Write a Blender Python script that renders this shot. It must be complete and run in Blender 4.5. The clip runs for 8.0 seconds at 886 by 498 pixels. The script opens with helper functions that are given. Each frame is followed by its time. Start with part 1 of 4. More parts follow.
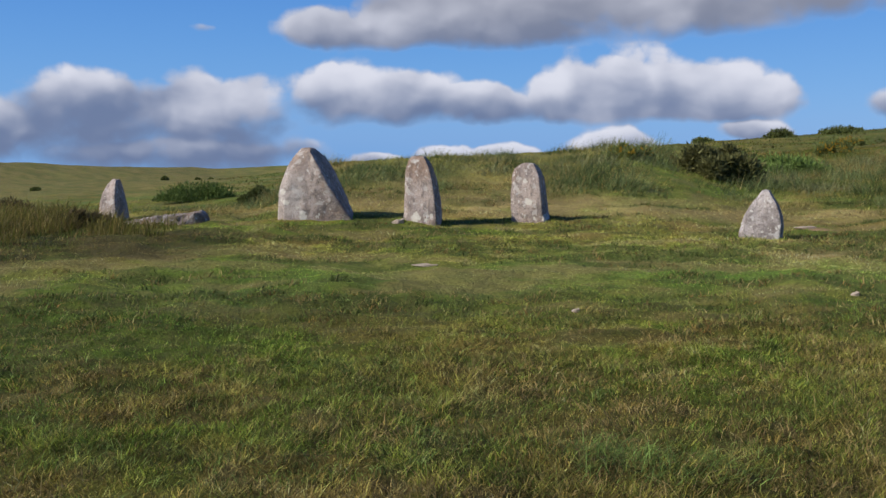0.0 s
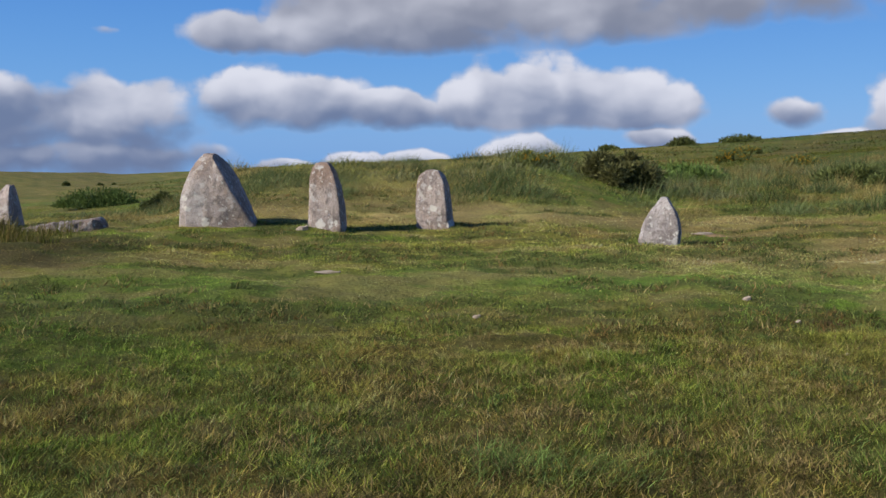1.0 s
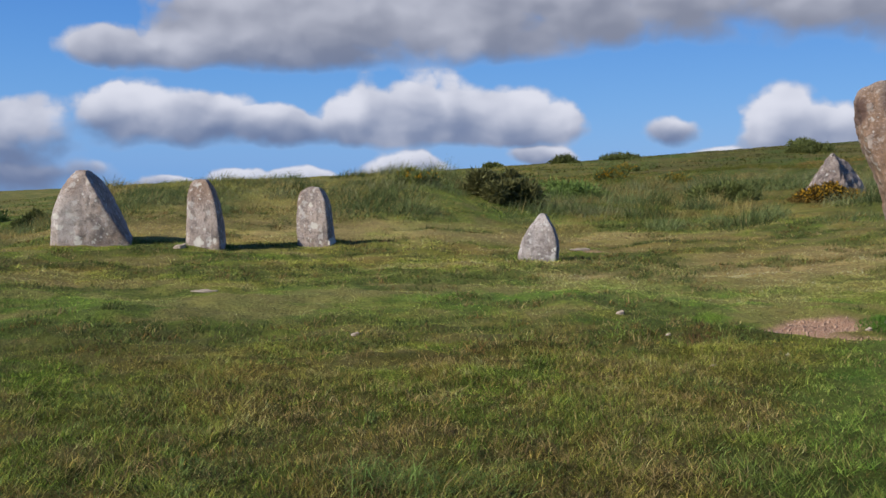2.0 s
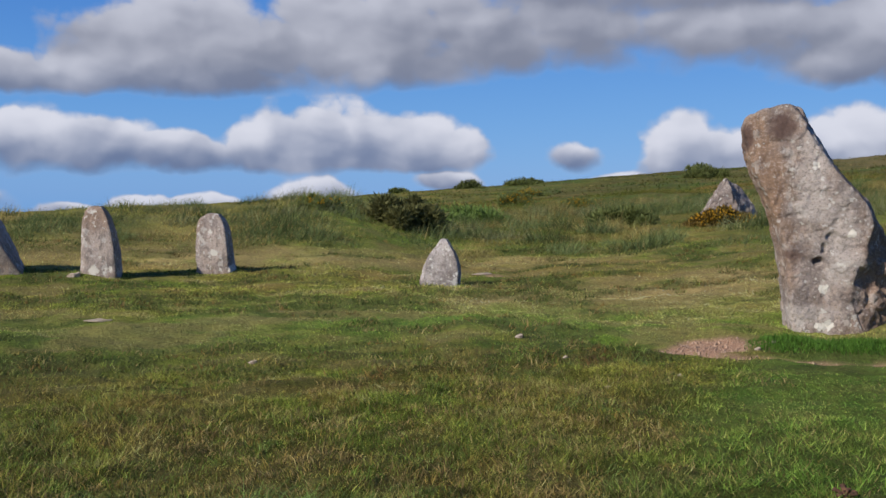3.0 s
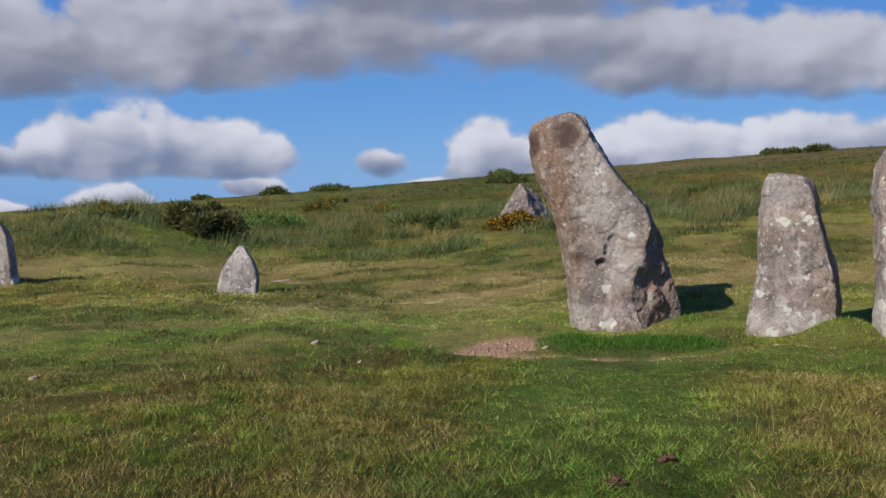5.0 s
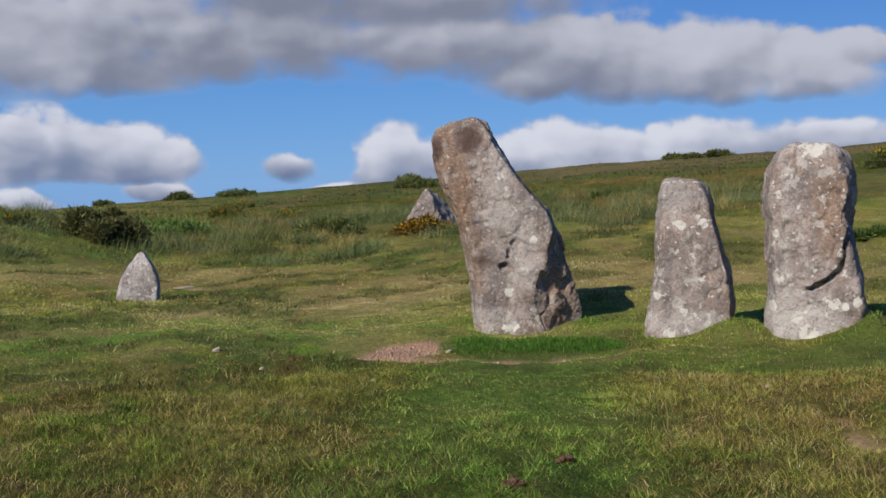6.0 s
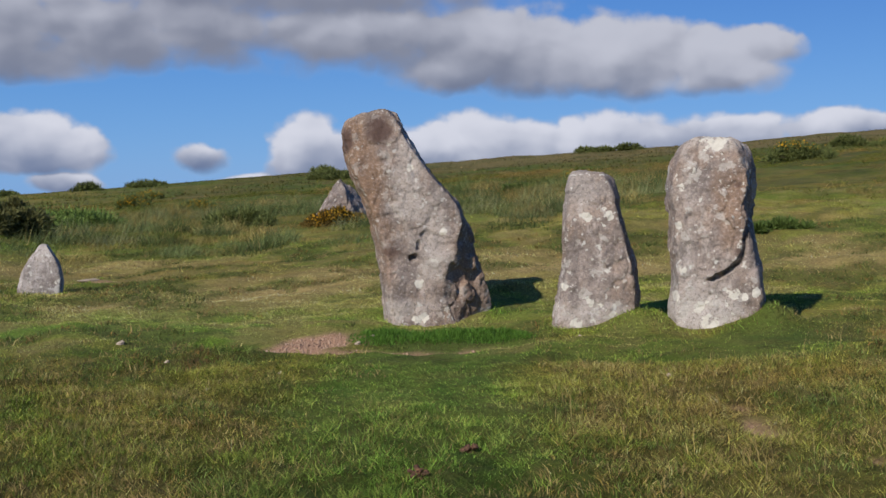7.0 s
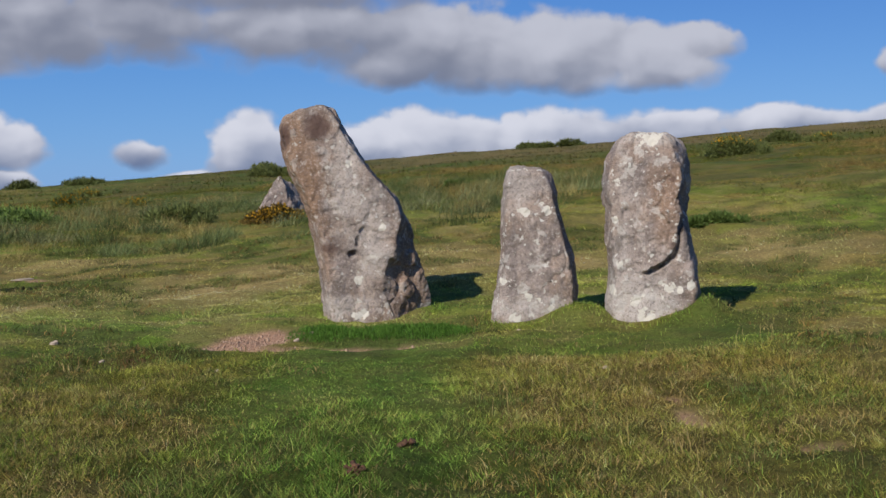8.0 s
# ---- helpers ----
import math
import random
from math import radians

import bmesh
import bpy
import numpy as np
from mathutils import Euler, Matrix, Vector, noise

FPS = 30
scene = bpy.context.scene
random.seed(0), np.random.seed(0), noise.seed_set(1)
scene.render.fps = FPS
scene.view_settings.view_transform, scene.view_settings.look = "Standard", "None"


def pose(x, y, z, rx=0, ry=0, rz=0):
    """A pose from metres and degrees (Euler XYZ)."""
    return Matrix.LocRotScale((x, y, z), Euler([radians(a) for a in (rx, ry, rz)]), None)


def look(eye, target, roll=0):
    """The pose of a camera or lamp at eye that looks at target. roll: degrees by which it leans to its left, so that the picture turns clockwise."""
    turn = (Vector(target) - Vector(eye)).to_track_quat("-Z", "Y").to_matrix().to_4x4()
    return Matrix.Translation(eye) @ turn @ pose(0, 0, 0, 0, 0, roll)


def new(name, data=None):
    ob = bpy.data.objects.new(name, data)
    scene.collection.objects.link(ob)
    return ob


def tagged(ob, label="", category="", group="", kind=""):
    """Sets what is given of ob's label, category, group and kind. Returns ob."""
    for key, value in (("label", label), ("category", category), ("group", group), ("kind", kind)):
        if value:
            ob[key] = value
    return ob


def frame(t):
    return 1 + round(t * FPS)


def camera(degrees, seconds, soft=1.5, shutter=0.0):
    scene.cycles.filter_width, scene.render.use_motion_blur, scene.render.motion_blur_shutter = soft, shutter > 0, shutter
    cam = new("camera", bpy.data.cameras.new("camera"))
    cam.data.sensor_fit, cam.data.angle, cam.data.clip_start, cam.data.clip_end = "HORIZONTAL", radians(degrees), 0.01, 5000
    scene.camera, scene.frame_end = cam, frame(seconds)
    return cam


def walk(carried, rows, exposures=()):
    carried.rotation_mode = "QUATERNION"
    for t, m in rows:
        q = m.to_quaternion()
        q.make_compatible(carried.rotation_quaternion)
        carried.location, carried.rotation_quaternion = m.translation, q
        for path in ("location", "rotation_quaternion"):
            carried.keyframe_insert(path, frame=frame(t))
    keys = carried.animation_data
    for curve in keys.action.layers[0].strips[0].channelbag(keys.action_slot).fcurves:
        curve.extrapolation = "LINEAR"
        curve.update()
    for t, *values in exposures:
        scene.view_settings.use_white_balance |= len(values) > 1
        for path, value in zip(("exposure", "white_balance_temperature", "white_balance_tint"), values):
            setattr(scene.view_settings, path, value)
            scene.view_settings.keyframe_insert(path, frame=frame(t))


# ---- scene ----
cam = camera(45.0, 8.0)
PATH = [
    (0, (0.0, 0.0, 1.5), (0.0, 1.99, 1.305), 0.3),
    (0.5, (0.037, -0.003, 1.503), (0.121, 1.987, 1.315), 0.2),
    (1, (0.073, -0.008, 1.505), (0.241, 1.977, 1.323), 0.6),
    (1.5, (0.108, -0.016, 1.507), (0.394, 1.956, 1.34), 0.4),
    (2, (0.141, -0.027, 1.509), (0.519, 1.931, 1.361), 0.7),
    (2.2, (0.154, -0.032, 1.51), (0.571, 1.919, 1.372), 0.3),
    (3.3, (0.223, -0.064, 1.512), (0.832, 1.838, 1.422), 0.0),
    (3.5, (0.234, -0.071, 1.513), (0.893, 1.815, 1.424), -0.7),
    (4, (0.262, -0.089, 1.513), (1.02, 1.76, 1.429), -0.2),
    (4.2, (0.273, -0.096, 1.513), (1.063, 1.739, 1.428), -0.2),
    (5.3, (0.327, -0.139, 1.513), (1.244, 1.637, 1.43), -0.0),
    (5.5, (0.336, -0.146, 1.513), (1.282, 1.614, 1.433), -0.2),
    (6, (0.357, -0.166, 1.512), (1.387, 1.546, 1.435), -0.1),
    (6.5, (0.376, -0.186, 1.51), (1.477, 1.482, 1.419), 0.4),
    (7, (0.393, -0.205, 1.509), (1.556, 1.42, 1.417), 0.1),
    (7.5, (0.408, -0.223, 1.506), (1.613, 1.371, 1.41), -0.0),
    (8, (0.421, -0.241, 1.504), (1.668, 1.32, 1.405), -0.2),
]
walk(cam, [(t, look(eye, target, roll)) for t, eye, target, roll in PATH], [(0.0, 0.0), (2.0, 0.0), (4.0, -0.13), (8.0, -0.12)])

# ---- sky, sun, exposure ----
SUN_AZ, SUN_EL = 251.0, 32.0          # clockwise from +y, and above the horizon
scene.view_settings.exposure = 0.0


def maths(tree, operation, a, b=None, c=None, clamp=False):
    n = tree.nodes.new("ShaderNodeMath")
    n.operation, n.use_clamp = operation, clamp
    for i, v in enumerate((a, b, c)):
        if v is None:
            continue
        if isinstance(v, (int, float)):
            n.inputs[i].default_value = v
        else:
            tree.links.new(v, n.inputs[i])
    return n.outputs[0]


def ramp(tree, value, lo, hi, a=0.0, b=1.0):
    n = tree.nodes.new("ShaderNodeMapRange")
    n.interpolation_type = "SMOOTHSTEP"
    for i, v in enumerate((value, lo, hi, a, b)):
        if isinstance(v, (int, float)):
            n.inputs[i].default_value = v
        else:
            tree.links.new(v, n.inputs[i])
    return n.outputs[0]


def mixed(tree, factor, a, b, blend="MIX"):
    n = tree.nodes.new("ShaderNodeMix")
    n.data_type, n.blend_type = "RGBA", blend
    for i, v in ((0, factor), (6, a), (7, b)):
        if isinstance(v, (int, float)):
            n.inputs[i].default_value = v
        elif isinstance(v, tuple):
            n.inputs[i].default_value = (*v, 1.0)
        else:
            tree.links.new(v, n.inputs[i])
    return n.outputs[2]


def noisy(tree, vector, scale, detail=4.0, rough=0.55, warp=0.0):
    n = tree.nodes.new("ShaderNodeTexNoise")
    n.inputs["Scale"].default_value = scale
    n.inputs["Detail"].default_value = detail
    n.inputs["Roughness"].default_value = rough
    n.inputs["Distortion"].default_value = warp
    if vector is not None:
        tree.links.new(vector, n.inputs["Vector"])
    return n.outputs[0]


# clouds: azimuth, elevation of the flat base, half width, height above the base, depth below it (degrees)
CLOUDS = [
    (-17.5, 1.2, 5.2, 2.5, 2.0, -0.35), (-12.0, 1.0, 4.0, 2.6, 1.8, -0.3), (-22.5, 0.2, 3.0, 1.8, 1.6, -0.35), (-14.0, -0.6, 8.0, 1.2, 1.0, -0.3), (-24.5, 3.6, 2.0, 0.9, 0.5),
    (-5.2, 2.4, 3.2, 2.1, 1.4), (-2.0, 2.2, 3.6, 1.8, 1.2), (2.0, 1.9, 3.2, 1.5, 0.9),
    (9.2, 2.0, 4.0, 3.4, 1.0), (12.3, 1.9, 3.4, 2.6, 0.8), (15.6, 1.9, 2.8, 2.4, 0.8), (6.5, 1.8, 2.6, 2.0, 0.7),
    (-12.8, 5.9, 1.3, 0.5, 0.5, 0.2, -0.9),
    (-4.0, 5.7, 5.0, 1.6, 0.8, 0.1), (2.5, 6.0, 8.0, 4.5, 1.1, -0.28), (11.0, 6.8, 8.0, 5.0, 1.3, -0.2), (18.0, 7.8, 7.0, 5.0, 1.3, -0.3),
    (9.0, -0.2, 2.6, 1.1, 0.5), (16.2, 0.6, 2.2, 0.8, 0.4), (-3.6, -1.0, 1.6, 0.6, 0.4), (0.2, -0.8, 2.0, 0.9, 0.4), (3.2, -0.6, 1.8, 0.7, 0.4),
    (22.8, 2.0, 2.3, 1.2, 0.9, 0.1, -0.5), (28.6, 1.5, 2.5, 2.9, 0.9), (31.0, 1.4, 2.8, 2.1, 1.0), (25.6, 0.6, 2.2, 0.7, 0.4),
    (20.0, 8.2, 10.0, 3.0, 1.6, -0.35), (31.0, 8.0, 7.0, 3.0, 1.8, -0.25), (39.0, 7.0, 6.0, 3.4, 1.6, -0.12), (45.0, 6.6, 5.4, 3.0, 1.4, -0.12), (50.0, 6.4, 3.6, 2.4, 1.2), (52.4, 7.6, 1.8, 1.5, 0.8), (27.0, 11.0, 14.0, 3.5, 2.0, -0.45), (36.5, 6.4, 4.0, 2.0, 0.9),
    (37.0, 2.2, 5.0, 2.4, 1.2, 0.2), (44.0, 2.6, 5.0, 2.0, 1.0, 0.2), (50.5, 3.0, 4.0, 1.7, 0.8, 0.2), (57.0, 3.4, 4.0, 1.3, 0.8, 0.2), (63.0, 3.4, 4.0, 1.2, 0.8, 0.2),
    (62.6, 6.2, 2.4, 1.3, 0.8), (64.0, 9.0, 2.4, 1.0, 0.6),
]


def cloud_group():
    """Cloud thickness at a place of the sky (azimuth, elevation in degrees), how high it lies in its cloud, and the billows' relief."""
    g = bpy.data.node_groups.new("cloud_thickness", "ShaderNodeTree")
    g.interface.new_socket("Place", in_out="INPUT", socket_type="NodeSocketVector")
    for name in ("Thickness", "Rise", "Relief"):
        g.interface.new_socket(name, in_out="OUTPUT", socket_type="NodeSocketFloat")
    place = g.nodes.new("NodeGroupInput").outputs[0]
    out = g.nodes.new("NodeGroupOutput")
    wob = g.nodes.new("ShaderNodeTexNoise")
    wob.inputs["Scale"].default_value, wob.inputs["Detail"].default_value = 0.45, 3.0
    g.links.new(place, wob.inputs["Vector"])
    shift = g.nodes.new("ShaderNodeVectorMath")
    shift.operation = "MULTIPLY_ADD"
    g.links.new(wob.outputs["Color"], shift.inputs[0])
    shift.inputs[1].default_value, shift.inputs[2].default_value = (1.8, 0.8, 0), (-0.9, -0.4, 0)
    bent = g.nodes.new("ShaderNodeVectorMath")
    g.links.new(place, bent.inputs[0]), g.links.new(shift.outputs[0], bent.inputs[1])
    split = g.nodes.new("ShaderNodeSeparateXYZ")
    g.links.new(bent.outputs[0], split.inputs[0])
    total, height = None, None
    for a, e, w, up, down, *tone in CLOUDS:
        dx = maths(g, "MULTIPLY_ADD", split.outputs[0], 1 / w, -a / w)
        dy = maths(g, "SUBTRACT", split.outputs[1], e)
        above, below = maths(g, "MULTIPLY", dy, 1 / up), maths(g, "MULTIPLY", dy, -1 / down)
        far = maths(g, "MAXIMUM", above, below)
        far = maths(g, "MULTIPLY_ADD", dx, dx, maths(g, "MULTIPLY", far, far))
        thin = 5.0 * tone[1] if len(tone) > 1 else 0.0
        weight = maths(g, "EXPONENT", maths(g, "MULTIPLY_ADD", maths(g, "MINIMUM", far, 6.0), -5.0, 5.0 + thin))
        rise = maths(g, "MULTIPLY", weight, maths(g, "ADD", maths(g, "MAXIMUM", above, -1.0), tone[0] if tone else 0.0))
        total = weight if total is None else maths(g, "ADD", total, weight)
        height = rise if height is None else maths(g, "ADD", height, rise)
    field = maths(g, "MULTIPLY", maths(g, "LOGARITHM", total, 2.718282), 0.2)
    height = maths(g, "DIVIDE", height, total)
    # the rest of the sky, outside what the list names: broken cumulus
    raw = g.nodes.new("ShaderNodeSeparateXYZ")
    g.links.new(place, raw.inputs[0])
    wide = ramp(g, noisy(g, place, 0.07, 4.0), 0.66, 0.80, -1.0, 1.0)
    side = maths(g, "ABSOLUTE", maths(g, "SUBTRACT", raw.outputs[0], 20.0))
    away = maths(g, "MAXIMUM", ramp(g, side, 50.0, 60.0), ramp(g, raw.outputs[1], 14.0, 20.0))
    field = maths(g, "MAXIMUM", field, maths(g, "MULTIPLY_ADD", away, 3.0, maths(g, "SUBTRACT", wide, 3.0)))
    puff = noisy(g, place, 0.36, 7.0, 0.5)
    flat = g.nodes.new("ShaderNodeVectorMath")
    flat.operation = "MULTIPLY"
    g.links.new(bent.outputs[0], flat.inputs[0])
    flat.inputs[1].default_value = (0.72, 1.1, 1.0)

    def billows(vector):
        """Rounded heads, large ones with small ones on them."""
        heads = None
        for scale, weight in ((0.36, 0.62), (0.85, 0.28), (1.9, 0.12)):
            v = g.nodes.new("ShaderNodeTexVoronoi")
            v.voronoi_dimensions = "2D"
            v.inputs["Scale"].default_value = scale
            g.links.new(vector, v.inputs["Vector"])
            d = v.outputs["Distance"]
            round_top = maths(g, "MULTIPLY", maths(g, "MULTIPLY", d, d), -weight)
            heads = round_top if heads is None else maths(g, "ADD", heads, round_top)
        return heads

    toward = g.nodes.new("ShaderNodeVectorMath")
    g.links.new(flat.outputs[0], toward.inputs[0])
    toward.inputs[1].default_value = (-0.42, 0.50, 0)
    heads, lit_heads = billows(flat.outputs[0]), billows(toward.outputs[0])
    body, lit = noisy(g, flat.outputs[0], 0.26, 2.5, 0.5), noisy(g, toward.outputs[0], 0.26, 2.5, 0.5)
    rough_edge = maths(g, "MULTIPLY_ADD", puff, 1.25, maths(g, "MULTIPLY_ADD", heads, 0.95, -0.40))
    g.links.new(maths(g, "ADD", field, rough_edge), out.inputs[0])
    g.links.new(height, out.inputs[1])
    g.links.new(maths(g, "MULTIPLY_ADD", maths(g, "SUBTRACT", heads, lit_heads), 0.17, maths(g, "SUBTRACT", body, lit)), out.inputs[2])
    return g


def build_world():
    world = bpy.data.worlds.new("moor_sky")
    scene.world, world.use_nodes = world, True
    t = world.node_tree
    t.nodes.clear()
    sky = t.nodes.new("ShaderNodeTexSky")
    sky.sky_type, sky.sun_disc = "NISHITA", False
    sky.sun_elevation, sky.sun_rotation = radians(SUN_EL), radians(SUN_AZ)
    sky.altitude, sky.air_density, sky.dust_density, sky.ozone_density = 350.0, 1.0, 0.3, 2.5
    where = t.nodes.new("ShaderNodeTexCoord")
    xyz = t.nodes.new("ShaderNodeSeparateXYZ")
    t.links.new(where.outputs["Generated"], xyz.inputs[0])
    az = maths(t, "MULTIPLY", maths(t, "ARCTAN2", xyz.outputs[0], xyz.outputs[1]), 57.2958)
    el = maths(t, "MULTIPLY", maths(t, "ARCSINE", xyz.outputs[2]), 57.2958)
    place = t.nodes.new("ShaderNodeCombineXYZ")
    t.links.new(az, place.inputs[0]), t.links.new(el, place.inputs[1])
    group = cloud_group()
    here = t.nodes.new("ShaderNodeGroup")
    here.node_tree = group
    t.links.new(place.outputs[0], here.inputs[0])
    thick, rise, relief = here.outputs
    cover = ramp(t, thick, -0.16, ramp(t, rise, -0.5, 0.5, 1.0, 0.30))
    # tops turned to the sun are white, bases and the high deck grey
    glow = maths(t, "MULTIPLY_ADD", relief, 3.0, maths(t, "MULTIPLY_ADD", rise, 1.45, maths(t, "MULTIPLY_ADD", noisy(t, place.outputs[0], 0.20, 2.0, 0.5), 1.8, -1.10)))
    glow = maths(t, "ADD", ramp(t, el, 4.5, 7.0, -0.32, -0.10), maths(t, "MULTIPLY_ADD", thick, -0.10, glow))
    glow = ramp(t, glow, -1.35, 0.95)
    even = ramp(t, el, 4.5, 7.5, 0.0, 0.42)
    glow = maths(t, "ADD", maths(t, "MULTIPLY", glow, maths(t, "SUBTRACT", 1.0, even)), maths(t, "MULTIPLY", even, 0.36))
    glow = maths(t, "ADD", 0.5, maths(t, "MULTIPLY", maths(t, "SUBTRACT", glow, 0.5), ramp(t, thick, -0.2, 0.35)))
    cloud = mixed(t, glow, mixed(t, ramp(t, el, 3.0, 8.0), (0.155, 0.205, 0.345), (0.145, 0.165, 0.24)), (0.73, 0.745, 0.84))
    # the deep blue of a clear day
    blue = mixed(t, ramp(t, el, -1.0, 16.0), (0.10, 0.40, 0.96), (0.02, 0.19, 0.74))
    blue = mixed(t, ramp(t, el, 16.0, 60.0), blue, (0.03, 0.065, 0.15))
    clear = t.nodes.new("ShaderNodeBackground")
    t.links.new(sky.outputs[0], clear.inputs[0])
    clear.inputs[1].default_value = 0.025
    deep = t.nodes.new("ShaderNodeBackground")
    t.links.new(blue, deep.inputs[0])
    deep.inputs[1].default_value = 0.66
    both = t.nodes.new("ShaderNodeAddShader")
    t.links.new(clear.outputs[0], both.inputs[0]), t.links.new(deep.outputs[0], both.inputs[1])
    white = t.nodes.new("ShaderNodeBackground")
    t.links.new(cloud, white.inputs[0])
    blend = t.nodes.new("ShaderNodeMixShader")
    t.links.new(maths(t, "MULTIPLY", cover, 0.97), blend.inputs[0])
    t.links.new(both.outputs[0], blend.inputs[1]), t.links.new(white.outputs[0], blend.inputs[2])
    out = t.nodes.new("ShaderNodeOutputWorld")
    t.links.new(blend.outputs[0], out.inputs[0])


build_world()
sun_data = bpy.data.lights.new("sun", "SUN")
sun_data.energy, sun_data.angle, sun_data.color = 5.0, radians(0.55), (1.0, 0.93, 0.82)
sun = new("sun", sun_data)
to_sun = Vector((math.sin(radians(SUN_AZ)) * math.cos(radians(SUN_EL)), math.cos(radians(SUN_AZ)) * math.cos(radians(SUN_EL)), math.sin(radians(SUN_EL))))
sun.matrix_world = look(to_sun * 50, (0, 0, 0))


# ---- noise and land ----
def hashed(ix, iy, iz, seed):
    h = (ix * 374761393 + iy * 668265263 + iz * 2147483647 + seed * 974634777) & 0xFFFFFFFF
    h = ((h ^ (h >> 13)) * 1274126177) & 0xFFFFFFFF
    return ((h ^ (h >> 16)) & 0xFFFFFF) / float(0xFFFFFF)


def value(x, y, z=None, seed=0):
    """Smooth noise from 0 to 1."""
    x, y = np.asarray(x, float), np.asarray(y, float)
    if z is None:
        ix, iy = np.floor(x).astype(np.int64), np.floor(y).astype(np.int64)
        fx, fy = x - ix, y - iy
        fx, fy = fx * fx * (3 - 2 * fx), fy * fy * (3 - 2 * fy)
        low = hashed(ix, iy, 0, seed) * (1 - fx) + hashed(ix + 1, iy, 0, seed) * fx
        high = hashed(ix, iy + 1, 0, seed) * (1 - fx) + hashed(ix + 1, iy + 1, 0, seed) * fx
        return low * (1 - fy) + high * fy
    z = np.asarray(z, float)
    ix, iy, iz = (np.floor(v).astype(np.int64) for v in (x, y, z))
    fx, fy, fz = x - ix, y - iy, z - iz
    fx, fy, fz = (v * v * (3 - 2 * v) for v in (fx, fy, fz))
    total = 0.0
    for a in (0, 1):
        for b in (0, 1):
            for c in (0, 1):
                weight = (fx if a else 1 - fx) * (fy if b else 1 - fy) * (fz if c else 1 - fz)
                total = total + weight * hashed(ix + a, iy + b, iz + c, seed)
    return total


def fbm(x, y, z=None, seed=0, octaves=4, rough=0.5):
    total, weight, size = 0.0, 0.0, 1.0
    for k in range(octaves):
        total = total + size * value(x * 2**k, y * 2**k, None if z is None else z * 2**k, seed + 17 * k)
        weight, size = weight + size, size * rough
    return total / weight


def smooth(t):
    t = np.clip(t, 0.0, 1.0)
    return t * t * (3 - 2 * t)


def land(x, y):
    """Height of the moor: a level sward, then a slope that climbs to one side, and a far ridge."""
    r = np.hypot(x, y) + 1e-6
    near = 0.02 + 0.026 * (np.minimum(r, 30) - 4) + 0.22 * np.exp(-((x - 8.5) ** 2 + (y - 4.0) ** 2) / 12)
    d = (0.978 * x - 0.208 * y) * np.minimum(r, 280) / r
    far = 0.45 + 0.9 * smooth((r - 25) / 125) + 0.0835 * d
    az = np.degrees(np.arctan2(x, y))
    ridge = np.clip((-12 - az) / 10.5, 0, 2.2) * 7.0 * np.exp(-(((r - 350) / 110) ** 2))
    w = smooth((r - 15 + 5.5 * smooth((az - 20) / 18)) / 15)
    z = near * (1 - w) + far * w + ridge * smooth((r - 60) / 60)
    bank = smooth((az + 11) / 5) * smooth((17 - az) / 8) * np.exp(-(((r - 24.5) / 5.0) ** 2))
    z = z + 0.93 * bank - 0.06 * np.maximum(r - 420, 0)
    z = z + 0.03 * (fbm(x * 7.1, y * 7.1, seed=6, octaves=2) - 0.5) * smooth((16 - r) / 4) * (1 - lush_mound(x, y)) + 0.065 * (fbm(x * 3.3, y * 3.3, seed=4, octaves=3) - 0.5) * smooth((24 - r) / 6)
    z = z + (0.05 + 0.10 * smooth((r - 6.5) / 3)) * (fbm(x * 0.9, y * 0.9, seed=3, octaves=3) - 0.5)
    if np.max(r) > 17:
        z = z + 0.45 * smooth((r - 17) / 10) * (fbm(x * 0.22, y * 0.22, seed=5, octaves=4) - 0.5)
        z = z + 1.2 * smooth((r - 60) / 60) * (fbm(x * 0.06, y * 0.06, seed=9, octaves=4) - 0.5)
    z = z + 0.20 * np.exp(-((x - 7.80) ** 2 + (y - 6.92) ** 2) / 0.09) + 0.22 * np.exp(-((x - 8.48) ** 2 + (y - 5.95) ** 2) / 0.10)
    z = z + 0.05 * lush_mound(x, y) - 0.035 * bare(x, y)
    return z


def seg(x, y, ax, ay, bx, by):
    """Distance to a line from a to b."""
    dx, dy = bx - ax, by - ay
    s = np.clip(((x - ax) * dx + (y - ay) * dy) / (dx * dx + dy * dy), 0, 1)
    return np.hypot(x - ax - s * dx, y - ay - s * dy)


def lush_mound(x, y):
    return smooth(1.3 - seg(x, y, 5.75, 8.15, 6.45, 7.45) / 0.42)


def bare(x, y):
    """Bare trodden earth: 1 where there is no turf."""
    ragged = 0.42 * (fbm(x * 4, y * 4, seed=21, octaves=5, rough=0.62) - 0.5)
    a = 0.42 - seg(x, y, 4.95, 8.25, 5.25, 8.45) + ragged
    b = 0.15 - seg(x, y, 5.0, 7.95, 5.68, 7.22) + ragged * 0.6
    b = np.maximum(b, 0.12 - seg(x, y, 5.68, 7.22, 6.15, 6.98) + ragged * 0.6)
    c = np.maximum(0.15 - seg(x, y, 5.45, 3.75, 5.75, 4.05), 0.06 - seg(x, y, 5.45, 2.95, 5.65, 2.85)) + ragged
    d = 0.16 - seg(x, y, 4.9, 15.2, 5.5, 15.35) + ragged
    return smooth(np.maximum(np.maximum(a, b), np.maximum(c, d)) / 0.16)


